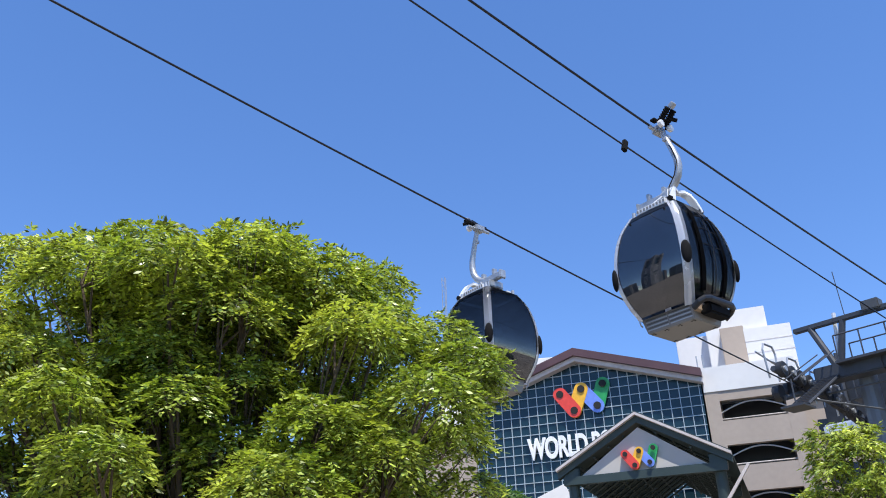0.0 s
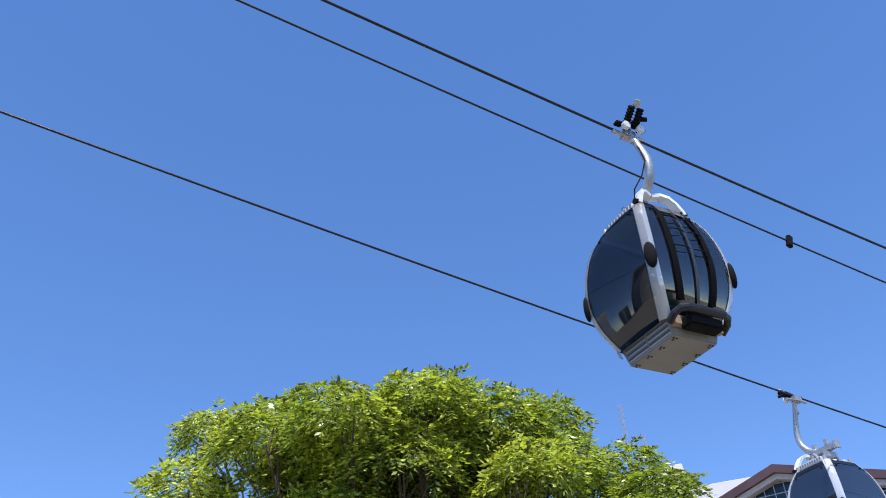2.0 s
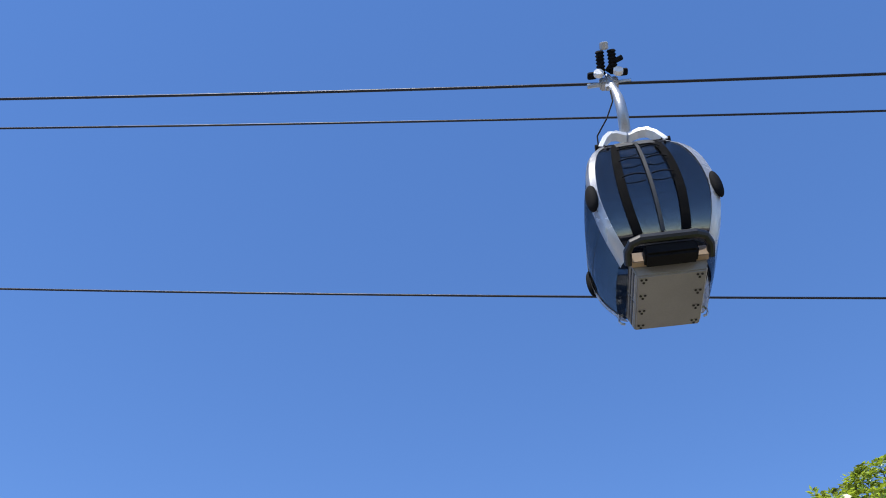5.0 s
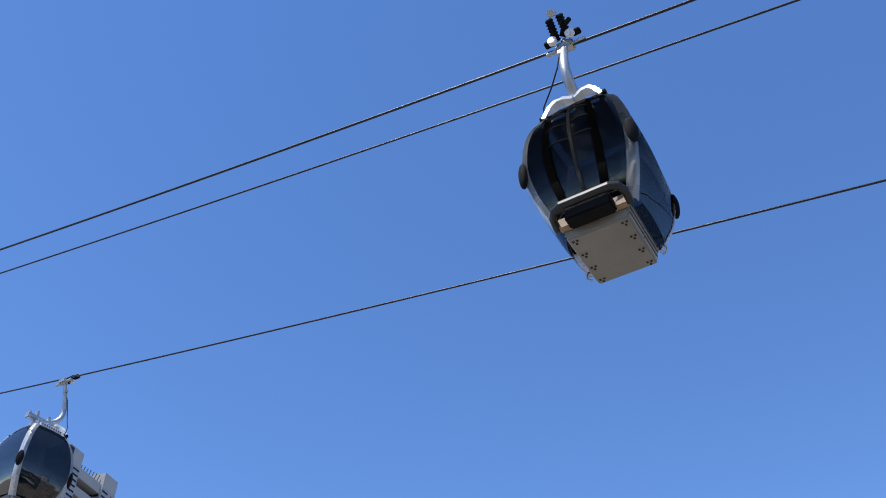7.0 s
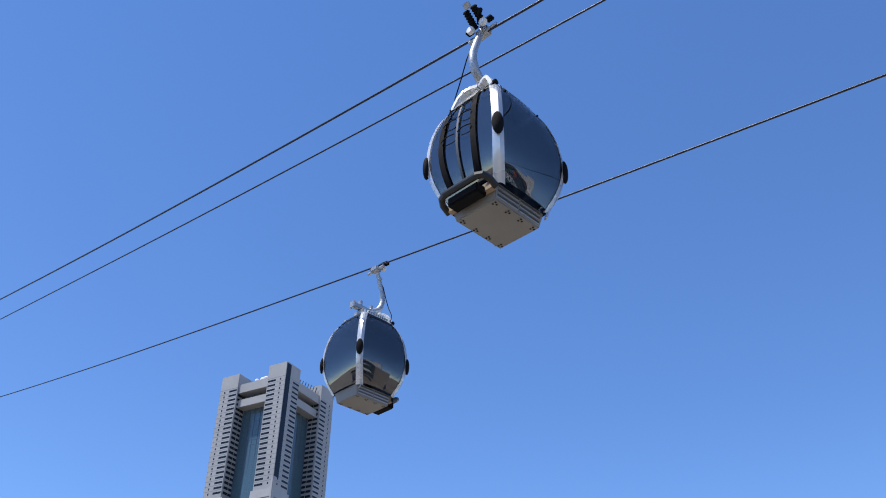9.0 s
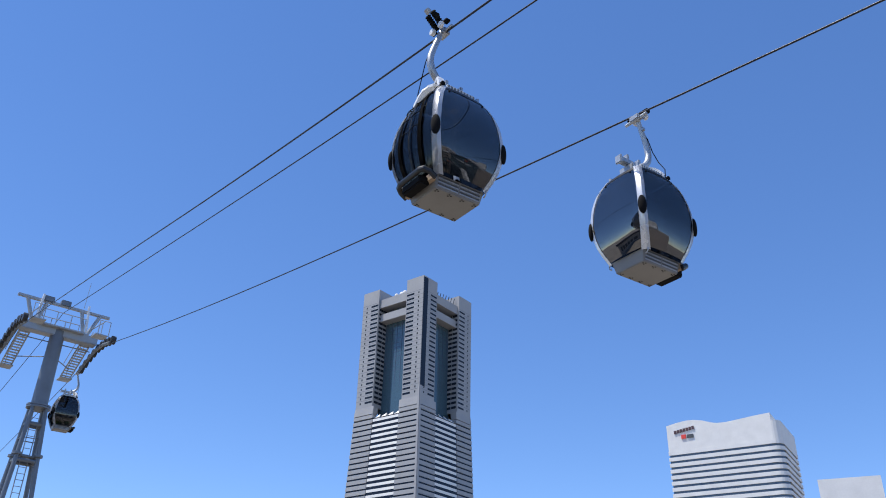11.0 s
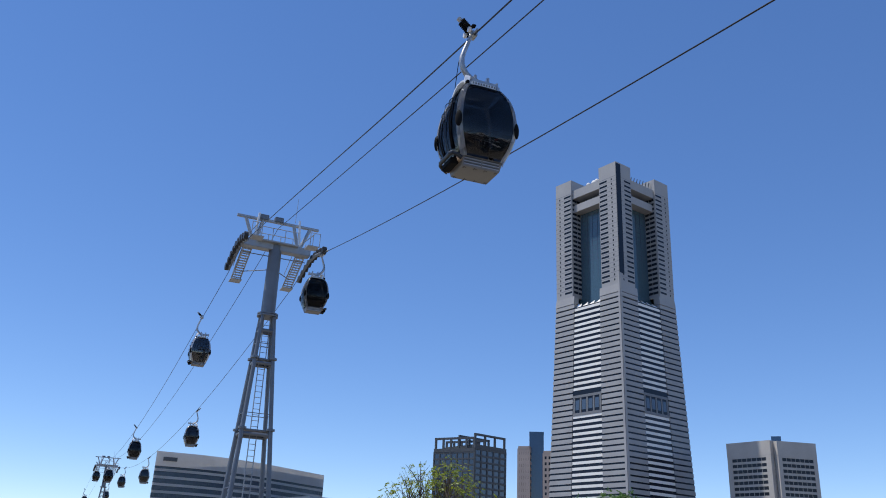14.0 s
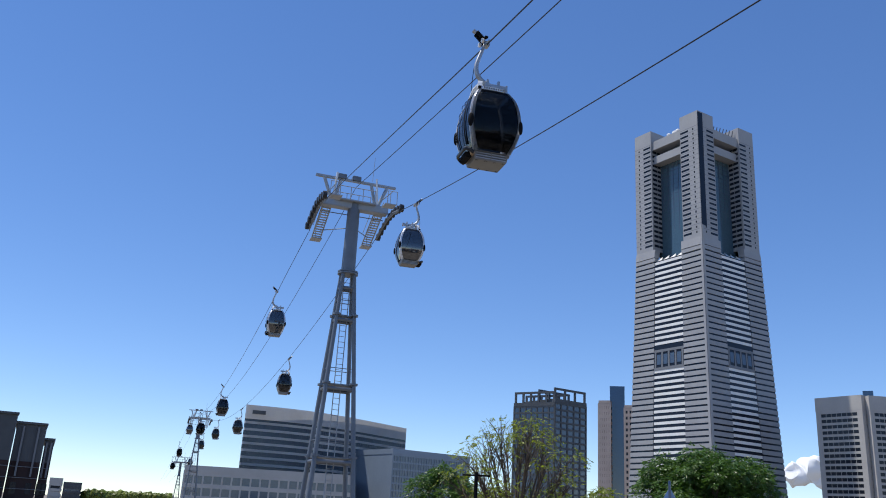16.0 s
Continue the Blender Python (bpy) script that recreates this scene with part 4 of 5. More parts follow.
# hotel with waved roof
wave = thing("hotel", "white banded tower with wave-shaped roofline", "hotel", Matrix.Translation((*at(35.9, 480), 0)) @ Matrix.Rotation(radians(19), 4, "Z"))
WH = 1.6 + 300 * math.tan(radians(15.15))
W_L = 35.3


def wave_top(u):
    return 1.6 + 300 * math.tan(radians(16.6)) + float(np.interp(u, (0, 0.1, 0.2, 0.28, 0.36, 0.44, 0.5, 0.58, 0.72, 0.86, 1), (0, 0.7, 1.1, 1.0, 0.4, -0.7, -1.2, -1.3, -0.9, -0.4, -0.1)))


bm = bmesh.new()
prof = [(W_L * i / 30, wave_top(i / 30)) for i in range(31)]
f0 = [bm.verts.new((x, 0, z)) for x, z in prof] + [bm.verts.new((W_L, 0, WH - 1)), bm.verts.new((0, 0, WH - 1))]
f1 = [bm.verts.new((v.co.x, 24, v.co.z)) for v in f0]
bm.faces.new(f0)
bm.faces.new(f1[::-1])
for i in range(len(f0)):
    j = (i + 1) % len(f0)
    bm.faces.new((f0[i], f0[j], f1[j], f1[i]))
part("crown_wall", bm, M_WHITEWALL, wave, "white blank crown with waved top")
boxpart("core", (0.2, W_L - 0.2, 0.3, 24, 0, WH - 0.9), M_GREYGLASS, wave)
boxpart("side_core", (W_L - 0.3, W_L + 2.2, 3.0, 24, 0, WH - 0.9), M_GREYGLASS, wave)
boxpart("side_crown", (W_L - 0.3, W_L + 2.6, 3.0, 24, WH - 1, WH + 5.6), M_WHITEWALL, wave)
bm = bmesh.new()
bm2 = bmesh.new()
for i in range(40):
    z = WH - 1.0 - i * 2.06
    add_box(bm, -0.1, W_L - 0.4, -0.1, 0.4, z - 1.25, z)
    add_box(bm2, W_L - 0.4, W_L + 2.66, 3.0, 24, z - 1.25, z)
pieces("floor_band", bm, M_WHITEWALL, wave, "white floor band")
pieces("side_band", bm2, M_WHITEWALL, wave)
bm = bmesh.new()
bmesh.ops.create_cone(bm, segments=20, radius1=2.7, radius2=2.7, depth=WH - 1, cap_ends=True, matrix=Matrix.Translation((W_L - 0.4, 3.0, (WH - 1) / 2)))
part("rounded_glazing", bm, M_GREYGLASS, wave)
for i in range(40):
    bm = bmesh.new()
    bmesh.ops.create_cone(bm, segments=20, radius1=3.08, radius2=3.08, depth=1.25, cap_ends=True, matrix=Matrix.Translation((W_L - 0.4, 3.0, WH - 1.625 - i * 2.06)))
    part("corner_band", bm, M_WHITEWALL, wave)
bm = bmesh.new()
bmesh.ops.create_cone(bm, segments=20, radius1=3.0, radius2=3.0, depth=6.7, cap_ends=True, matrix=Matrix.Translation((W_L - 0.4, 3.0, WH + 2.3)))
part("rounded_crown", bm, M_WHITEWALL, wave)
for i in range(7):
    boxpart("sign_bar", (2.6 + i * 1.05, 3.4 + i * 1.05, -0.3, -0.02, WH + 5.0 + 0.16 * i, WH + 6.1 + 0.16 * i), M_MAROON, wave, "dark red sign strokes")
boxpart("sign_bar", (5.0, 6.6, -0.3, -0.02, WH + 3.0, WH + 4.4), M_RED, wave)
boxpart("sign_bar", (7.0, 9.2, -0.3, -0.02, WH + 3.1, WH + 4.3), M_DKFRAME, wave)
for ob in wave.children:
    ob.data.transform(Matrix.Translation((0, 0, 1.6)) @ Matrix.Scale(1.6, 4) @ Matrix.Translation((0, 0, -1.6)))
facade_block("low_building", "white low wing of the banded hotel", 27.1, 23.6, 310, 310, 12.8, 14, M_WHITEWALL, M_GREYGLASS, 20, 0, 0.6, toph=10)

# ---- shopping centre ----
WPL, WPR = Vector((*at(-45.3, 60.5), 0)), Vector((*at(-60.6, 57.5), 0))
run = WPR - WPL
WW = run.length
WPM = Matrix.Translation(WPL) @ Matrix.Rotation(math.atan2(run.y, run.x), 4, "Z")


def wp_x(az, y):
    """Metres along the front, y metres behind it, at which an azimuth meets it."""
    inv = WPM.inverted()
    o, d = inv @ Vector((0, 0, 0)), inv.to_3x3() @ Vector((*at(az, 1), 0))
    return o.x + d.x * (y - o.y) / d.y


shop = thing("shopping_centre", "gabled shopping centre front of gridded dark glass", "shopping centre", WPM)
ZE = 1.6 + 57.5 * math.tan(radians(15.6))
ZA = 1.6 + 58.2 * math.tan(radians(18.3))
XA = WW * 0.485
bm = bmesh.new()
vs = [(0, 0), (WW, 0), (WW, ZE), (XA, ZA - 0.6), (0, ZE)]
f0 = [bm.verts.new((x, 0, z)) for x, z in vs]
f1 = [bm.verts.new((x, 12, z)) for x, z in vs]
bm.faces.new(f0)
bm.faces.new(f1[::-1])
for i in range(5):
    bm.faces.new((f0[i], f0[(i + 1) % 5], f1[(i + 1) % 5], f1[i]))
part("glass_front", bm, M_WPGLASS, shop, "dark gridded glazing")


def gable(x):
    return ZE + (ZA - 0.6 - ZE) * (x / XA if x < XA else (WW - x) / (WW - XA))


boxpart("side_wall", (-12, -0.1, 0.2, 12, 0, ZE - 1.4), M_BEIGE, shop, "beige side wall")
boxpart("side_cap", (-12, -0.1, 0.0, 12, ZE - 1.4, ZE - 0.5), M_WHITEWALL, shop)
GRID = 0.66
for i in range(int(WW / GRID) + 1):
    x = i * GRID
    boxpart("mullion", (x - 0.024, x + 0.024, -0.08, 0.0, 0, gable(x) - 0.2), M_MULLION, shop)
for j in range(int(ZA / GRID)):
    z = j * GRID
    x0, x1 = 0, WW
    if z > ZE:
        u = (z - ZE) / (ZA - 0.6 - ZE)
        x0, x1 = XA * u, WW - (WW - XA) * u
    if x1 - x0 > 0.5:
        boxpart("transom", (x0, x1, -0.07, 0.0, z - 0.024, z + 0.024), M_MULLION, shop)
for nm, mt, z0, z1, y in (("eave", M_EAVE, -0.35, 0.0, -0.7), ("roof_edge", M_MAROON, 0.0, 0.55, -1.0)):
    for xa, za, xb, zb in ((-0.4, ZE - 0.1, XA, ZA - 0.6), (XA, ZA - 0.6, WW + 0.2, ZE - 0.1)):
        bm = bmesh.new()
        vv = [bm.verts.new(p) for p in ((xa, y, za + z0), (xb, y, zb + z0), (xb, y, zb + z1), (xa, y, za + z1), (xa, 12, za + z0), (xb, 12, zb + z0), (xb, 12, zb + z1), (xa, 12, za + z1))]
        for f in ((0, 1, 2, 3), (4, 5, 6, 7), (0, 1, 5, 4), (1, 2, 6, 5), (2, 3, 7, 6), (3, 0, 4, 7)):
            bm.faces.new([vv[i] for i in f])
        part(nm, bm, mt, shop, "maroon roof edge" if nm == "roof_edge" else "pale eave lining")


def link(bm, a, b, r, y0, y1, hole=0.45):
    """A rounded link plate from a to b with round holes at its ends."""
    a, b = Vector(a), Vector(b)
    d = (b - a).normalized()
    base = math.atan2(d.y, d.x)
    n = 12
    outer = [(b.x + r * math.cos(base - math.pi / 2 + math.pi * i / n), b.y + r * math.sin(base - math.pi / 2 + math.pi * i / n)) for i in range(n + 1)]
    outer += [(a.x + r * math.cos(base + math.pi / 2 + math.pi * i / n), a.y + r * math.sin(base + math.pi / 2 + math.pi * i / n)) for i in range(n + 1)]
    v0 = [bm.verts.new((x, y0, z)) for x, z in outer]
    v1 = [bm.verts.new((x, y1, z)) for x, z in outer]
    bm.faces.new(v0)
    bm.faces.new(v1[::-1])
    for i in range(len(outer)):
        j = (i + 1) % len(outer)
        bm.faces.new((v0[i], v0[j], v1[j], v1[i]))


def logo(m, s, label):
    g = thing("sign", label, "sign", m)
    pts = {"r": ((-1.62, 0.50), (-0.60, -0.90)), "y": ((0.08, 0.72), (-0.60, -0.90)), "b": ((0.08, 0.72), (1.22, -0.72)), "g": ((1.80, 0.94), (1.22, -0.72))}
    for i, (k, mt, nm) in enumerate((("g", M_GREEN, "green link"), ("b", M_BLUE, "blue link"), ("y", M_YELLOW, "yellow link"), ("r", M_RED, "red link"))):
        bm = bmesh.new()
        a, b = pts[k]
        link(bm, (a[0] * s, a[1] * s), (b[0] * s, b[1] * s), 0.54 * s, -0.16 - 0.03 * i, 0.0)
        part("link", bm, mt, g, nm)
    for (x, z), k in (((-1.62, 0.50), 2), ((-0.60, -0.90), 2), ((0.08, 0.72), 1), ((1.22, -0.72), 0), ((1.80, 0.94), 3)):
        bm = bmesh.new()
        bmesh.ops.create_cone(bm, segments=16, radius1=0.29 * s, radius2=0.29 * s, depth=0.05, cap_ends=True, matrix=Matrix.Translation((x * s, -0.27, z * s)) @ Matrix.Rotation(math.pi / 2, 4, "X"))
        part("dark_eye", bm, M_HOLE, g)
    return g


ZL = 1.6 + 58.3 * math.tan(radians(15.05))
logo(WPM @ Matrix.Translation((WW * 0.492, -0.12, ZL)), 0.90, "red, yellow, blue and green linked-bars sign on the glazing")

# lettering
cu = bpy.data.curves.new("lettering", "FONT")
cu.body, cu.size, cu.extrude, cu.offset = "WORLD PORTERS", 2.0, 0.08, 0.07
cu.space_character = 0.95
tx = new("lettering_tmp", cu)
dg = bpy.context.evaluated_depsgraph_get()
me = bpy.data.meshes.new_from_object(tx.evaluated_get(dg))
bpy.data.objects.remove(tx)
me.materials.clear()
me.materials.append(M_LETTER)
letters = new("sign", me)
tagged(letters, "white condensed raised capital letters on the glass front", "sign")
ZW = 1.6 + 59.8 * math.tan(radians(11.2))
letters.matrix_world = WPM @ Matrix.Translation((WW * 0.237, -0.2, ZW)) @ Matrix.Rotation(math.pi / 2, 4, "X") @ Matrix.Diagonal((0.585, 1, 1, 1))

# white penthouse and car park
park = thing("car_park", "beige multi-storey car park with white parapet", "car park", WPM @ Matrix.Translation((WW + 0.1, 0.5, 0)))
PW = wp_x(-66.6, 0.5) - wp_x(-60.7, 0.5)
ZP = 1.6 + 57.5 * math.tan(radians(14.7))
boxpart("parapet", (0, PW, -0.35, 10, ZP, ZP + 1.7), M_WHITEWALL, park, "white parapet")
bm = bmesh.new()
add_box(bm, 0, 0.9, -0.3, 10, 0, ZP)
add_box(bm, PW - 1.0, PW, -0.3, 10, 0, ZP)
FHT = 2.95
for i in range(6):
    z1 = ZP - 0.65 - i * FHT
    add_box(bm, 0.9, PW - 1.0, -0.28, 0.2, z1 - FHT + 0.0, z1 - 1.35)
add_box(bm, 0.9, PW - 1.0, -0.28, 0.2, ZP - 0.65, ZP)
pieces("beige_wall", bm, M_BEIGE, park, "beige rendered wall")
# solid dark block behind the openings, its colour standing in for the decks' shade
boxpart("deck_shade_block", (0.5, PW - 0.5, 3.5, 9, 0, ZP), M_DKFRAME, park)
for i in range(6):
    z1 = ZP - 0.65 - i * FHT
    boxpart("deck_slab", (0.5, PW - 0.5, 0.2, 3.6, z1 - 1.7, z1 - 1.45), M_CONC, park)
    pts = [(0.9 + (PW - 1.9) * k / 10, 0.0, z1 - 0.75 + 0.6 * math.sin(math.pi * k / 10)) for k in range(11)]
    tubepart("arched_brace", pts, 0.05, M_CONC, park, seg=6)
    tubepart("deck_rail", [(0.9, -0.05, z1 - 1.2), (PW - 1.0, -0.05, z1 - 1.2)], 0.04, M_CONC, park, seg=6)
wing = thing("car_park", "beige recessed wing beside the car park", "car park", WPM @ Matrix.Translation((WW + 0.1 + PW, 3.5, 0)))
boxpart("wall", (0, 14, 0, 9, 0, ZP - 0.6), M_BEIGE, wing)
boxpart("cap", (0, 14, -0.2, 9, ZP - 0.6, ZP + 0.3), M_WHITEWALL, wing)
for i in range(4):
    boxpart("opening", (0.8, 5.5, -0.04, 0.2, ZP - 3.2 - i * 2.95, ZP - 1.9 - i * 2.95), M_DKGLASS, wing)
pent = thing("roof_plant_room", "white stepped rooftop plant rooms", "building", WPM @ Matrix.Translation((WW + 0.1, 6.0, 0)))
PX = WW + 0.1


def pent_box(name, az0, az1, y, el, mat, deep=7.0, bottom=None):
    x0, x1 = wp_x(az0, y) - PX, wp_x(az1, y) - PX
    c = WPM @ Vector(((x0 + x1) / 2 + PX, y, 0))
    top = 1.6 + math.hypot(c.x, c.y) * math.tan(radians(el))
    return boxpart(name, (x0, x1, y - 6.0, y - 6.0 + deep, bottom or ZP - 2, top), mat, pent, bevel=0.03), x0, x1, top


pent_box("block", -59.45, -61.7, 7.0, 18.25, M_WHITEWALL)
pent_box("block", -61.5, -65.5, 6.0, 19.65, M_WHITEWALL)
_, px0, px1, ptop = pent_box("block", -63.9, -66.9, 5.0, 18.35, M_WHITEWALL)
pent_box("beige_panel", -62.4, -63.95, 5.0, 18.6, M_BEIGE, 1.2)
for j in range(4):
    boxpart("joint", (px0 - 0.02, px1 + 0.02, -1.02, -0.9, ZP + 1.9 + j * 0.9, ZP + 1.93 + j * 0.9), M_EAVE, pent)
tubepart("ladder", [(-0.4, -0.3, ZP + 1.6), (-0.4, -0.3, ZP + 4.3)], 0.05, M_GALV, pent, seg=6)
tubepart("ladder", [(0.0, -0.3, ZP + 1.6), (0.0, -0.3, ZP + 4.3)], 0.05, M_GALV, pent, seg=6)
back = thing("roof_plant_room", "white rooftop plant room behind the gable", "building", Matrix.Translation((*at(-45, 66), 0)) @ Matrix.Rotation(radians(-50), 4, "Z"))
boxpart("block", (-2.6, 2.0, 0, 6, 18, 1.6 + 66 * math.tan(radians(19.4))), M_WHITEWALL, back, bevel=0.05)
boxpart("block", (2.0, 8.5, 0.5, 6, 18, 1.6 + 66 * math.tan(radians(18.0))), M_WHITEWALL, back, bevel=0.05)
for az, e0, e1 in ((-43.4, 19.4, 23.9), (-44.6, 19.4, 21.7)):
    zt, zb = 1.6 + 66 * math.tan(radians(e1)), 1.6 + 66 * math.tan(radians(e0))
    mast = thing("aerial_mast", "thin lattice radio mast on the roof", "mast", Matrix.Translation((*at(az, 66.5), 0)))
    for k in range(3):
        c = Vector((0.2 * math.cos(k * 2.1), 0.2 * math.sin(k * 2.1), 0))
        tubepart("leg", [c + Vector((0, 0, zb - 1)), c + Vector((0, 0, zt))], 0.035, M_GALV, mast, seg=5)
    for j in range(int((zt - zb) / 0.5)):
        tubepart("brace", [(0.2, 0, zb + j * 0.5), (-0.1, 0.17, zb + j * 0.5 + 0.4)], 0.02, M_GALV, mast, seg=5)

# entrance canopy
CM = Matrix.Translation((*at(-50.9, 38.5), 0))
c1 = Vector((*at(-61.4, 37.5), 0))
c0 = Vector((*at(-50.9, 38.5), 0))
run = c1 - c0
CW = run.length
CM = CM @ Matrix.Rotation(math.atan2(run.y, run.x), 4, "Z")
canopy = thing("entrance_canopy", "dark green steel gabled entrance canopy", "canopy", CM)
CE = 1.6 + 38 * math.tan(radians(10.9))
CA = 1.6 + 38 * math.tan(radians(13.75))
for sx in (0.35, CW - 0.35):
    for y in (0.4, 9, 17.5):
        bm = bmesh.new()
        add_tube(bm, [(sx, y, 0), (sx, y, CE - 0.7)], 0.25, 14)
        part("column", bm, M_GREENSTEEL, canopy, "dark green round column", smooth=True)
        boxpart("column_cap", (sx - 0.36, sx + 0.36, y - 0.36, y + 0.36, CE - 0.75, CE - 0.1), M_GREENSTEEL, canopy, bevel=0.05)
for xa, za, xb, zb in ((-0.25, CE - 0.15, CW / 2, CA), (CW / 2, CA, CW + 0.25, CE - 0.15)):
    for nm, mt, z0, z1, y in (("rafter", M_GREENSTEEL, -0.42, -0.12, -0.1), ("roof_edge", M_EAVE, -0.12, 0.0, -0.35), ("roof_sheet", M_GREENSTEEL, -0.02, 0.05, -0.32)):
        bm = bmesh.new()
        ye = 19.0
        vv = [bm.verts.new(p) for p in ((xa, y, za + z0), (xb, y, zb + z0), (xb, y, zb + z1), (xa, y, za + z1), (xa, ye, za + z0), (xb, ye, zb + z0), (xb, ye, zb + z1), (xa, ye, za + z1))]
        if nm == "rafter":
            for v in vv[4:]:
                v.co.y = 0.3
        if nm == "roof_edge":
            for v in vv[4:]:
                v.co.y = 0.1
        for f in ((0, 1, 2, 3), (4, 5, 6, 7), (0, 1, 5, 4), (1, 2, 6, 5), (2, 3, 7, 6), (3, 0, 4, 7)):
            bm.faces.new([vv[i] for i in f])
        part(nm, bm, mt, canopy)
bm = bmesh.new()
tri = [(0.7, CE - 0.55), (CW - 0.7, CE - 0.55), (CW / 2, CA - 0.6)]
f0 = [bm.verts.new((x, 0.1, z)) for x, z in tri]
f1 = [bm.verts.new((x, 0.2, z)) for x, z in tri]
bm.faces.new(f0)
bm.faces.new(f1[::-1])
for i in range(3):
    bm.faces.new((f0[i], f0[(i + 1) % 3], f1[(i + 1) % 3], f1[i]))
part("gable_panel", bm, M_CONC, canopy, "cream gable panel")
boxpart("tie_beam", (0, CW, -0.05, 0.3, CE - 0.85, CE - 0.5), M_GREENSTEEL, canopy)
for j in range(1, 18):
    for sx in (0, 1):
        x0, x1 = (0.2, CW / 2) if not sx else (CW / 2, CW - 0.2)
        z0, z1 = (CE - 0.5, CA - 0.4) if not sx else (CA - 0.4, CE - 0.5)
        tubepart("purlin_frame", [(x0, j * 1.05, z0), (x1, j * 1.05, z1)], 0.06, M_GREENSTEEL, canopy, seg=6)
for j in range(1, 5):
    for sx in (0, 1):
        x = CW / 2 * j / 5 if not sx else CW - CW / 2 * j / 5
        z = CE - 0.5 + (CA - CE) * j / 5
        tubepart("purlin", [(x, 0.2, z), (x, 18.8, z)], 0.05, M_GREENSTEEL, canopy, seg=6)
boxpart("brace", (-0.06, 0.06, -0.1, 0.1, 0, 2.2), M_EAVE, canopy, "pale diagonal brace", m=Matrix.Translation((CW - 0.5, 0.2, CE - 2.4)) @ Matrix.Rotation(-0.65 * -1, 4, "Y"))
logo(CM @ Matrix.Translation((CW * 0.49, 0.08, CE + 0.03)), 0.36, "small red, yellow, blue and green linked-bars sign on the cream gable")
low = thing("low_roof", "white sloping low roof beside the canopy", "roof", Matrix.Translation((*at(-48.0, 46), 0)) @ Matrix.Rotation(radians(-46), 4, "Z"))
boxpart("sheet", (-3, 3.5, 0, 5, 6.0, 7.2), M_WHITEWALL, low, m=Matrix.Rotation(radians(-24), 4, "Y") @ Matrix.Translation((2.5, 0, 0.5)))


# ---- trees ----
def build_tree(name, label, m, height, trunk_r, lobes, leaves, leaf_len, mat, seed, droop=0.5, mats=None, twigs=0, sprays=7, shell=0.45):
    rng = np.random.default_rng(seed)
    t = thing(name, label, "tree", m)
    bm = bmesh.new()
    base_h = min(l[2] for l in lobes) * 0.55
    add_tube(bm, [(0, 0, 0), (0.05, 0.02, base_h * 0.5), (0.0, 0.05, base_h)], [trunk_r, trunk_r * 0.85, trunk_r * 0.75], 10)
    for i, (x, y, z, r) in enumerate(lobes):
        a = Vector((0, 0.03, base_h * 0.92))
        c = Vector((x, y, z))
        mid = a.lerp(c, 0.5) + Vector((0, 0, -0.06 * height))
        add_tube(bm, [a, a.lerp(mid, 0.6), mid, mid.lerp(c, 0.6), c], [trunk_r * 0.45, trunk_r * 0.36, trunk_r * 0.27, trunk_r * 0.17, trunk_r * 0.06], 6)
        for k in range(4 + twigs):
            d = Vector(rng.normal(size=3)).normalized()
            d.z = abs(d.z) * 0.8
            e = c + d * r * 0.95
            s0 = mid.lerp(c, rng.uniform(0.3, 1))
            add_tube(bm, [s0, s0.lerp(e, 0.5) + Vector((0, 0, 0.05)), e], [trunk_r * 0.10, trunk_r * 0.06, trunk_r * 0.02], 5)
    part("trunk", bm, M_BARK, t, "brown trunk and limbs")
    # leaf sprays: drooping stalks with pairs of leaflets
    la = np.array(lobes)
    wts = la[:, 3] ** 2
    pick = la[rng.choice(len(la), size=leaves, p=wts / wts.sum())]
    d = rng.normal(size=(leaves, 3))
    d /= np.linalg.norm(d, axis=1)[:, None]
    d[:, 2] = np.where(d[:, 2] < -0.35, -0.6 * d[:, 2], d[:, 2])
    rr = pick[:, 3] * rng.uniform(shell, 1.0, leaves) ** 0.5 * (1 + 0.06 * rng.normal(size=leaves))
    c = pick[:, :3] + d * rr[:, None] * np.array([1, 1, 0.85])
    out = np.stack([d[:, 0], d[:, 1], 0.25 * d[:, 2] - droop * rng.uniform(0.3, 1.2, leaves)], 1) + 0.35 * rng.normal(size=(leaves, 3))
    out /= np.linalg.norm(out, axis=1)[:, None]
    side = np.cross(out, [0, 0, 1.0])
    side /= np.linalg.norm(side, axis=1)[:, None] + 1e-6
    up = np.cross(side, out)
    quads = []
    for k in range(sprays):
        ll = leaf_len * rng.uniform(0.7, 1.2, leaves)[:, None]
        sg = 1 if k % 2 else -1
        bpos = c + out * ((k // 2) * leaf_len * 0.42) - np.array([0, 0, 0.012 * k * k * leaf_len])
        if k < sprays - 1:
            tip = out * 0.6 + side * sg * 0.85
            tip[:, 2] -= 0.35 * droop + 0.3 * rng.random(leaves)
        else:
            tip = out.copy()
        tip /= np.linalg.norm(tip, axis=1)[:, None]
        wv = np.cross(tip, up + 0.5 * rng.normal(size=(leaves, 3)))
        wv /= np.linalg.norm(wv, axis=1)[:, None] + 1e-6
        w = ll * 0.19
        quads.append(np.stack([bpos, bpos + tip * ll * 0.45 + wv * w, bpos + tip * ll, bpos + tip * ll * 0.45 - wv * w], 1))
    verts = np.concatenate(quads).reshape(-1, 3)
    me = bpy.data.meshes.new("crown")
    me.from_pydata(verts.tolist(), [], np.arange(len(verts)).reshape(-1, 4).tolist())
    me.materials.append(mat)
    crown = new("crown", me)
    crown.parent = t
    tagged(crown, "dense drooping leaflets", kind="stuff")
    return t


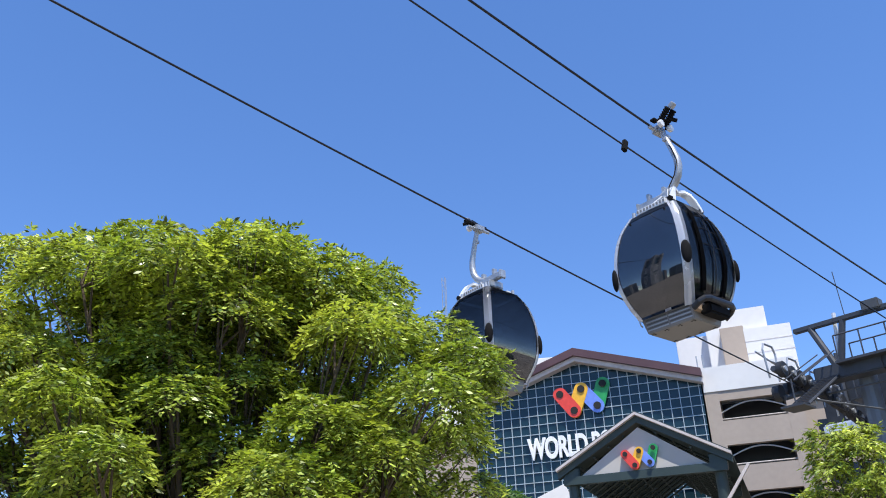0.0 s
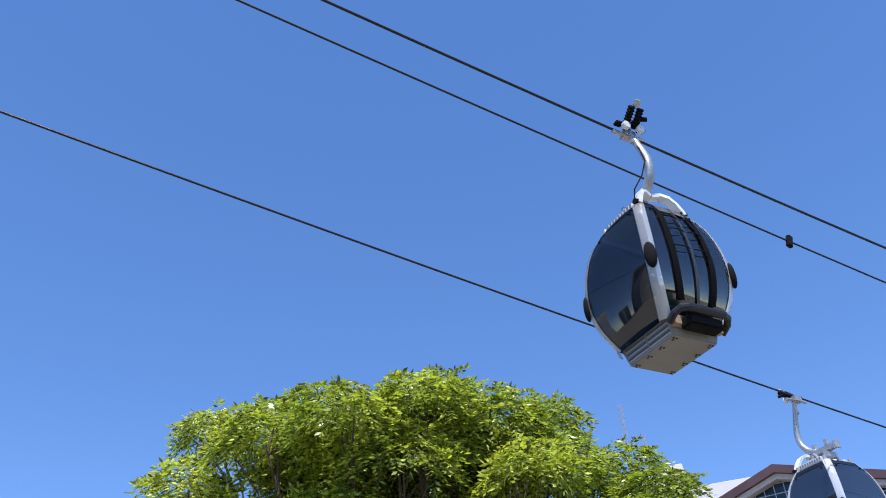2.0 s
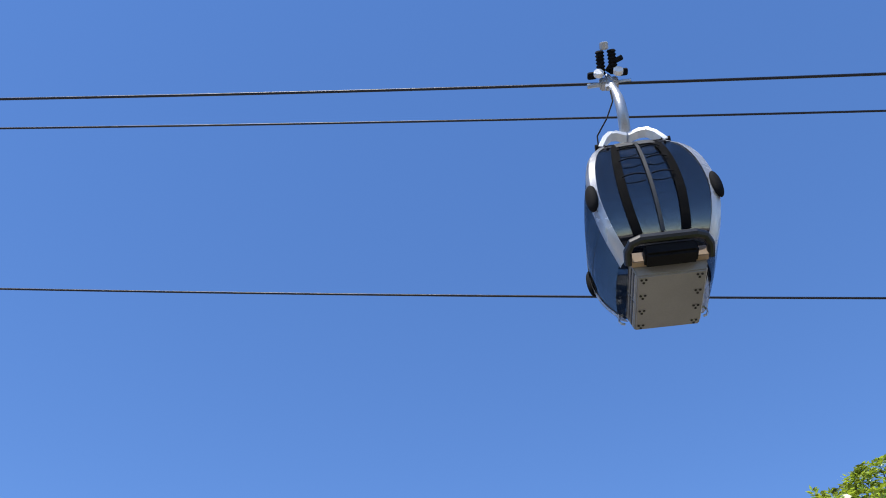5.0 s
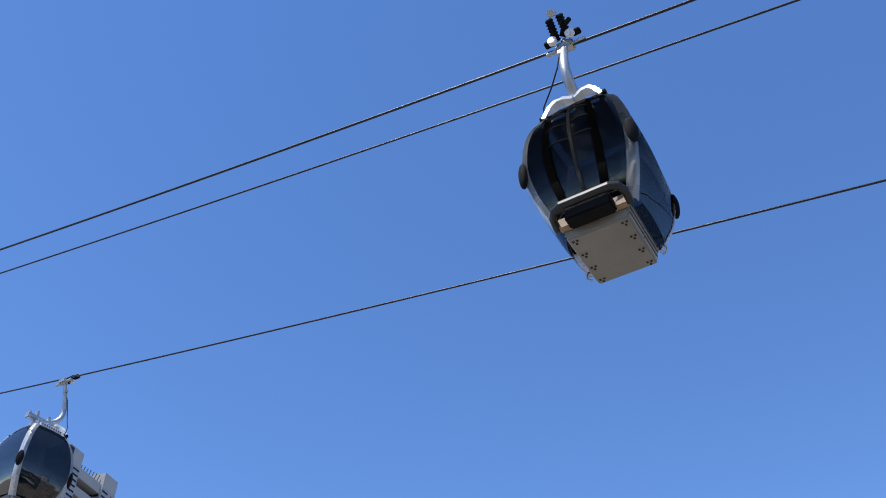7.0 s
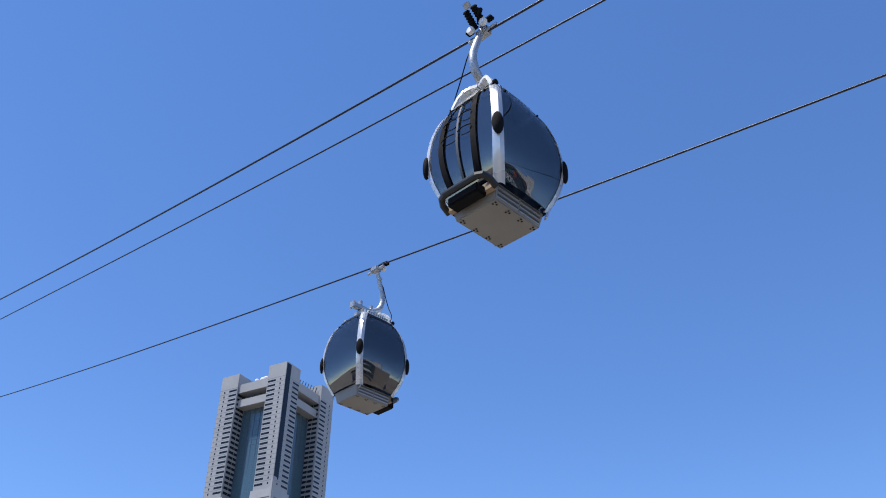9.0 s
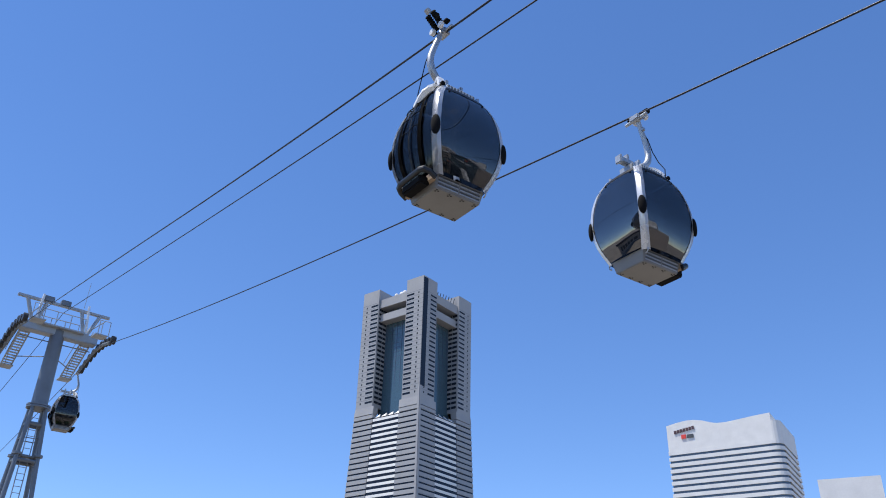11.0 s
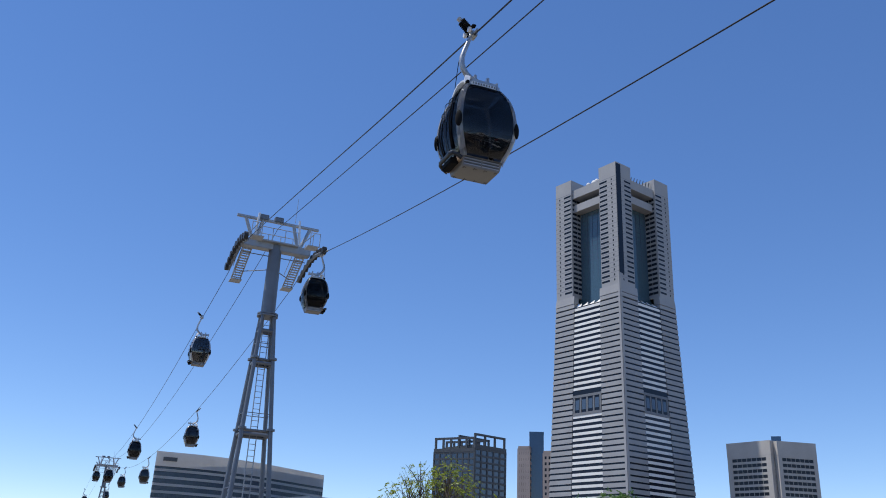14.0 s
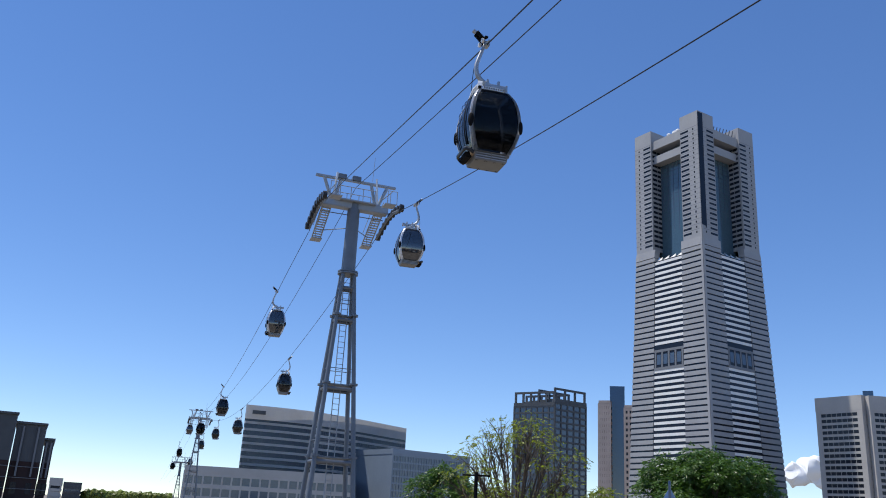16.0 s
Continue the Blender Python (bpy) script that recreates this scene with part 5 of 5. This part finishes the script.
def crown_lobes(seed, n, rx, ry, z0, z1, r):
    rng = np.random.default_rng(seed)
    out = []
    for i in range(n):
        a = 2.4 * i + rng.uniform(-0.4, 0.4)
        u = (i + 0.5) / n
        zz = z0 + (z1 - z0) * u
        k = math.sqrt(max(0.05, 1 - (u * 0.97) ** 2.2))
        q = rng.uniform(0.55, 1.0)
        out.append((rx * k * q * math.cos(a), ry * k * q * math.sin(a), zz, r * rng.uniform(0.75, 1.2)))
    return out


def broad_lobes(seed, n, rx, ry, z0, z1, r):
    """Clumps over a broad flat-topped dome, with the odd one hanging out of it."""
    rng = np.random.default_rng(seed)
    out = []
    for i in range(n):
        a = 2.39996 * i
        u = (i + 0.5) / n
        zz = z0 + (z1 - z0 - r * 0.6) * u ** 0.8
        k = max(0.1, 1 - u ** 7.0) ** 0.5
        q = 0.84 + 0.22 * rng.uniform(-1, 1)
        if i % 3 == 0:
            q *= 0.6
        out.append((rx * k * q * math.cos(a), ry * k * q * math.sin(a), zz + rng.uniform(-0.2, 0.14), r * rng.uniform(0.7, 1.25)))
    return out


bx, by = at(-28.2, 7.6)
build_tree("street_tree", "leafy fresh green broadleaf tree with drooping leaflets", pose(bx, by, 0, 0, 0, -28.3), 5.5, 0.14,
           broad_lobes(3, 104, 2.24, 1.75, 1.6, 5.1, 0.36) + [(-1.85, -0.1, 4.88, 0.30), (-1.45, 0.2, 5.04, 0.30), (0.40, 0.0, 5.2, 0.27), (-0.45, 0.1, 5.14, 0.25), (1.35, 0.0, 4.92, 0.27), (-0.95, -0.2, 5.08, 0.24), (2.0, 0.1, 4.4, 0.32), (2.25, 0.0, 3.95, 0.3)], 26000, 0.064, M_LEAF, 5, 0.3, sprays=13, shell=0.75)
sx_, sy_ = at(-68.6, 30)
build_tree("street_tree", "small fresh green tree before the car park", pose(sx_, sy_, 0), 8, 0.12,
           crown_lobes(11, 16, 1.5, 1.5, 4.0, 7.6, 0.7), 1500, 0.2, M_LEAF, 6, 0.5)
sx_, sy_ = at(-46.6, 30)
build_tree("street_tree", "small round green tree beside the glass front", pose(sx_, sy_, 0), 7, 0.1,
           crown_lobes(12, 10, 0.7, 0.7, 4.6, 6.6, 0.5), 700, 0.17, M_LEAF_DK, 7, 0.4)
sx_, sy_ = at(65.35, 34)
build_tree("street_tree", "half-bare tree with sparse yellow-green leaves", pose(sx_, sy_, 0), 5.6, 0.16,
           crown_lobes(13, 30, 2.7, 2.4, 2.2, 5.3, 0.8), 800, 0.13, M_LEAF_YL, 8, 0.4, twigs=14)
sx_, sy_ = at(53.53, 38)
build_tree("street_tree", "broad dark green round-crowned tree", pose(sx_, sy_, 0), 5.4, 0.2,
           broad_lobes(14, 46, 2.75, 2.2, 1.9, 5.1, 0.72), 8000, 0.16, M_LEAF_DK, 9, 0.4)
sx_, sy_ = at(70.09, 40)
build_tree("street_tree", "low dark green tree by the promenade", pose(sx_, sy_, 0), 4.4, 0.14,
           crown_lobes(15, 14, 1.6, 1.6, 2.0, 3.7, 0.6), 1200, 0.17, M_LEAF_DK, 10, 0.4)


rear = thing("low_building", "long low beige building with a red-brown roof", "building", pose(30, -38, 0, 0, 0, 180))
boxpart("wall", (0, 90, 0, 12, 0, 6.0), M_BEIGE, rear)
boxpart("roof", (-0.5, 90.5, -0.8, 12, 6.0, 7.6), M_BRICK, rear)
bm = bmesh.new()
for i in range(28):
    add_box(bm, 1.5 + i * 3.1, 3.6 + i * 3.1, -0.05, 0.1, 1.0, 3.4)
part("windows", bm, M_DKGLASS, rear)
rear_tree = None
for i, (rx_, ry_) in enumerate(((-26, -22), (-14, -17), (-3, -20), (9, -16), (21, -21), (33, -17))):
    if rear_tree is None:
        rear_tree = build_tree("street_tree", "round dark green tree along the promenade", pose(rx_, ry_, 0), 6, 0.16,
                               crown_lobes(21, 20, 2.2, 2.2, 2.2, 5.2, 0.8), 1500, 0.22, M_LEAF_DK, 22, 0.4)
    else:
        copy_thing(rear_tree, pose(rx_, ry_, 0, 0, 0, 57 * i))


for i, (az, d, sc, mat_) in enumerate(((60.06, 34, 1.0, M_LEAF_YL), (62.73, 36, 0.9, M_LEAF_DK), (67.19, 35, 0.95, M_LEAF_YL), (72.03, 42, 0.8, M_LEAF_DK))):
    hx, hy = at(az, d)
    build_tree("shrub", "low rounded green shrub along the promenade", pose(hx, hy, 0), 3, 0.06,
               crown_lobes(31 + i, 12, 1.3 * sc, 1.1, 0.9, 2.9 * sc, 0.5), 900, 0.13, mat_, 40 + i, 0.4)


def street_lamp(m, h):
    l = thing("street_lamp", "grey curved-arm street lamp with a bell shade", "street lamp", m)
    tubepart("pole", [(0, 0, 0), (0, 0, h - 0.25), (0.03, 0, h), (0.14, 0, h + 0.1), (0.28, 0, h + 0.02), (0.32, 0, h - 0.15)], 0.035, M_TOWER, l)
    bm = bmesh.new()
    add_tube(bm, [(0.32, 0, h - 0.12), (0.32, 0, h - 0.25), (0.32, 0, h - 0.42)], [0.05, 0.12, 0.22], 14)
    part("shade", bm, M_GALV, l, smooth=True)
    return l


lx, ly = at(55.47, 25)
street_lamp(pose(lx, ly, 0, 0, 0, 146), 2.95)
lx, ly = at(67.91, 28)
post = thing("lamp_post", "dark post with floodlights and cameras", "lamp post", pose(lx, ly, 0))
tubepart("pole", [(0, 0, 0), (0, 0, 3.2)], 0.06, M_BLACK, post)
tubepart("cross_bar", [(-0.2, -0.4, 3.1), (0.2, 0.4, 3.1)], 0.03, M_BLACK, post)
boxpart("floodlight", (-0.15, 0.15, 0.05, 0.35, 1.6, 2.0), M_BLACK, post, bevel=0.02)

# far greenery and clouds
bm = bmesh.new()
rng = np.random.default_rng(4)
for i in range(60):
    a = 87.5 + 5.0 * i / 60
    x, y = at(a, 430)
    bmesh.ops.create_icosphere(bm, subdivisions=2, radius=1, matrix=Matrix.Translation((x, y, 2.2 + rng.uniform(-0.5, 0.8))) @ Matrix.Diagonal((2.2, 2.2, 2.4, 1)))
for v in bm.verts:
    v.co += Vector(noise.noise_vector(v.co * 0.9)) * 0.9
tagged(part("far_trees", bm, M_LEAF_YL, None), "distant pale green tree line", "trees", kind="stuff")
cl = thing("clouds", "small white clouds low over the skyline", "cloud", kind="structure")
for az, el, wd, ht, seed in ((47.4, 3.6, 150, 60, 1), (34.8, 3.9, 120, 50, 4)):
    bm = bmesh.new()
    rng = np.random.default_rng(seed)
    for i in range(9):
        x, y = at(az + rng.normal() * wd / 110, 3300)
        z = 3300 * math.tan(radians(el)) + rng.normal() * ht * 0.3
        bmesh.ops.create_icosphere(bm, subdivisions=3, radius=ht * rng.uniform(0.4, 0.8), matrix=Matrix.Translation((x, y, z)))
    for v in bm.verts:
        v.co += Vector(noise.noise_vector(v.co * 0.03)) * ht * 0.3
    part("cloud", bm, M_CLOUD, cl, smooth=True)

# small dark marker on the cable
mk = thing("cable_marker", "small black tag clipped on the cable", "marker")
xm = along("c", math.tan(radians(58.0)))
boxpart("tag", (-0.09, 0.09, -0.06, 0.06, -0.20, 0.20), M_BLACK, mk, bevel=0.03)
mk.matrix_world = pose(xm, line_y("c", xm), rope_c(xm), 0, 20, 0)


def motions():
    for ob, rows, line in moving:
        walk(ob, [(t, place(x, line)) for t, x in rows])


motions()
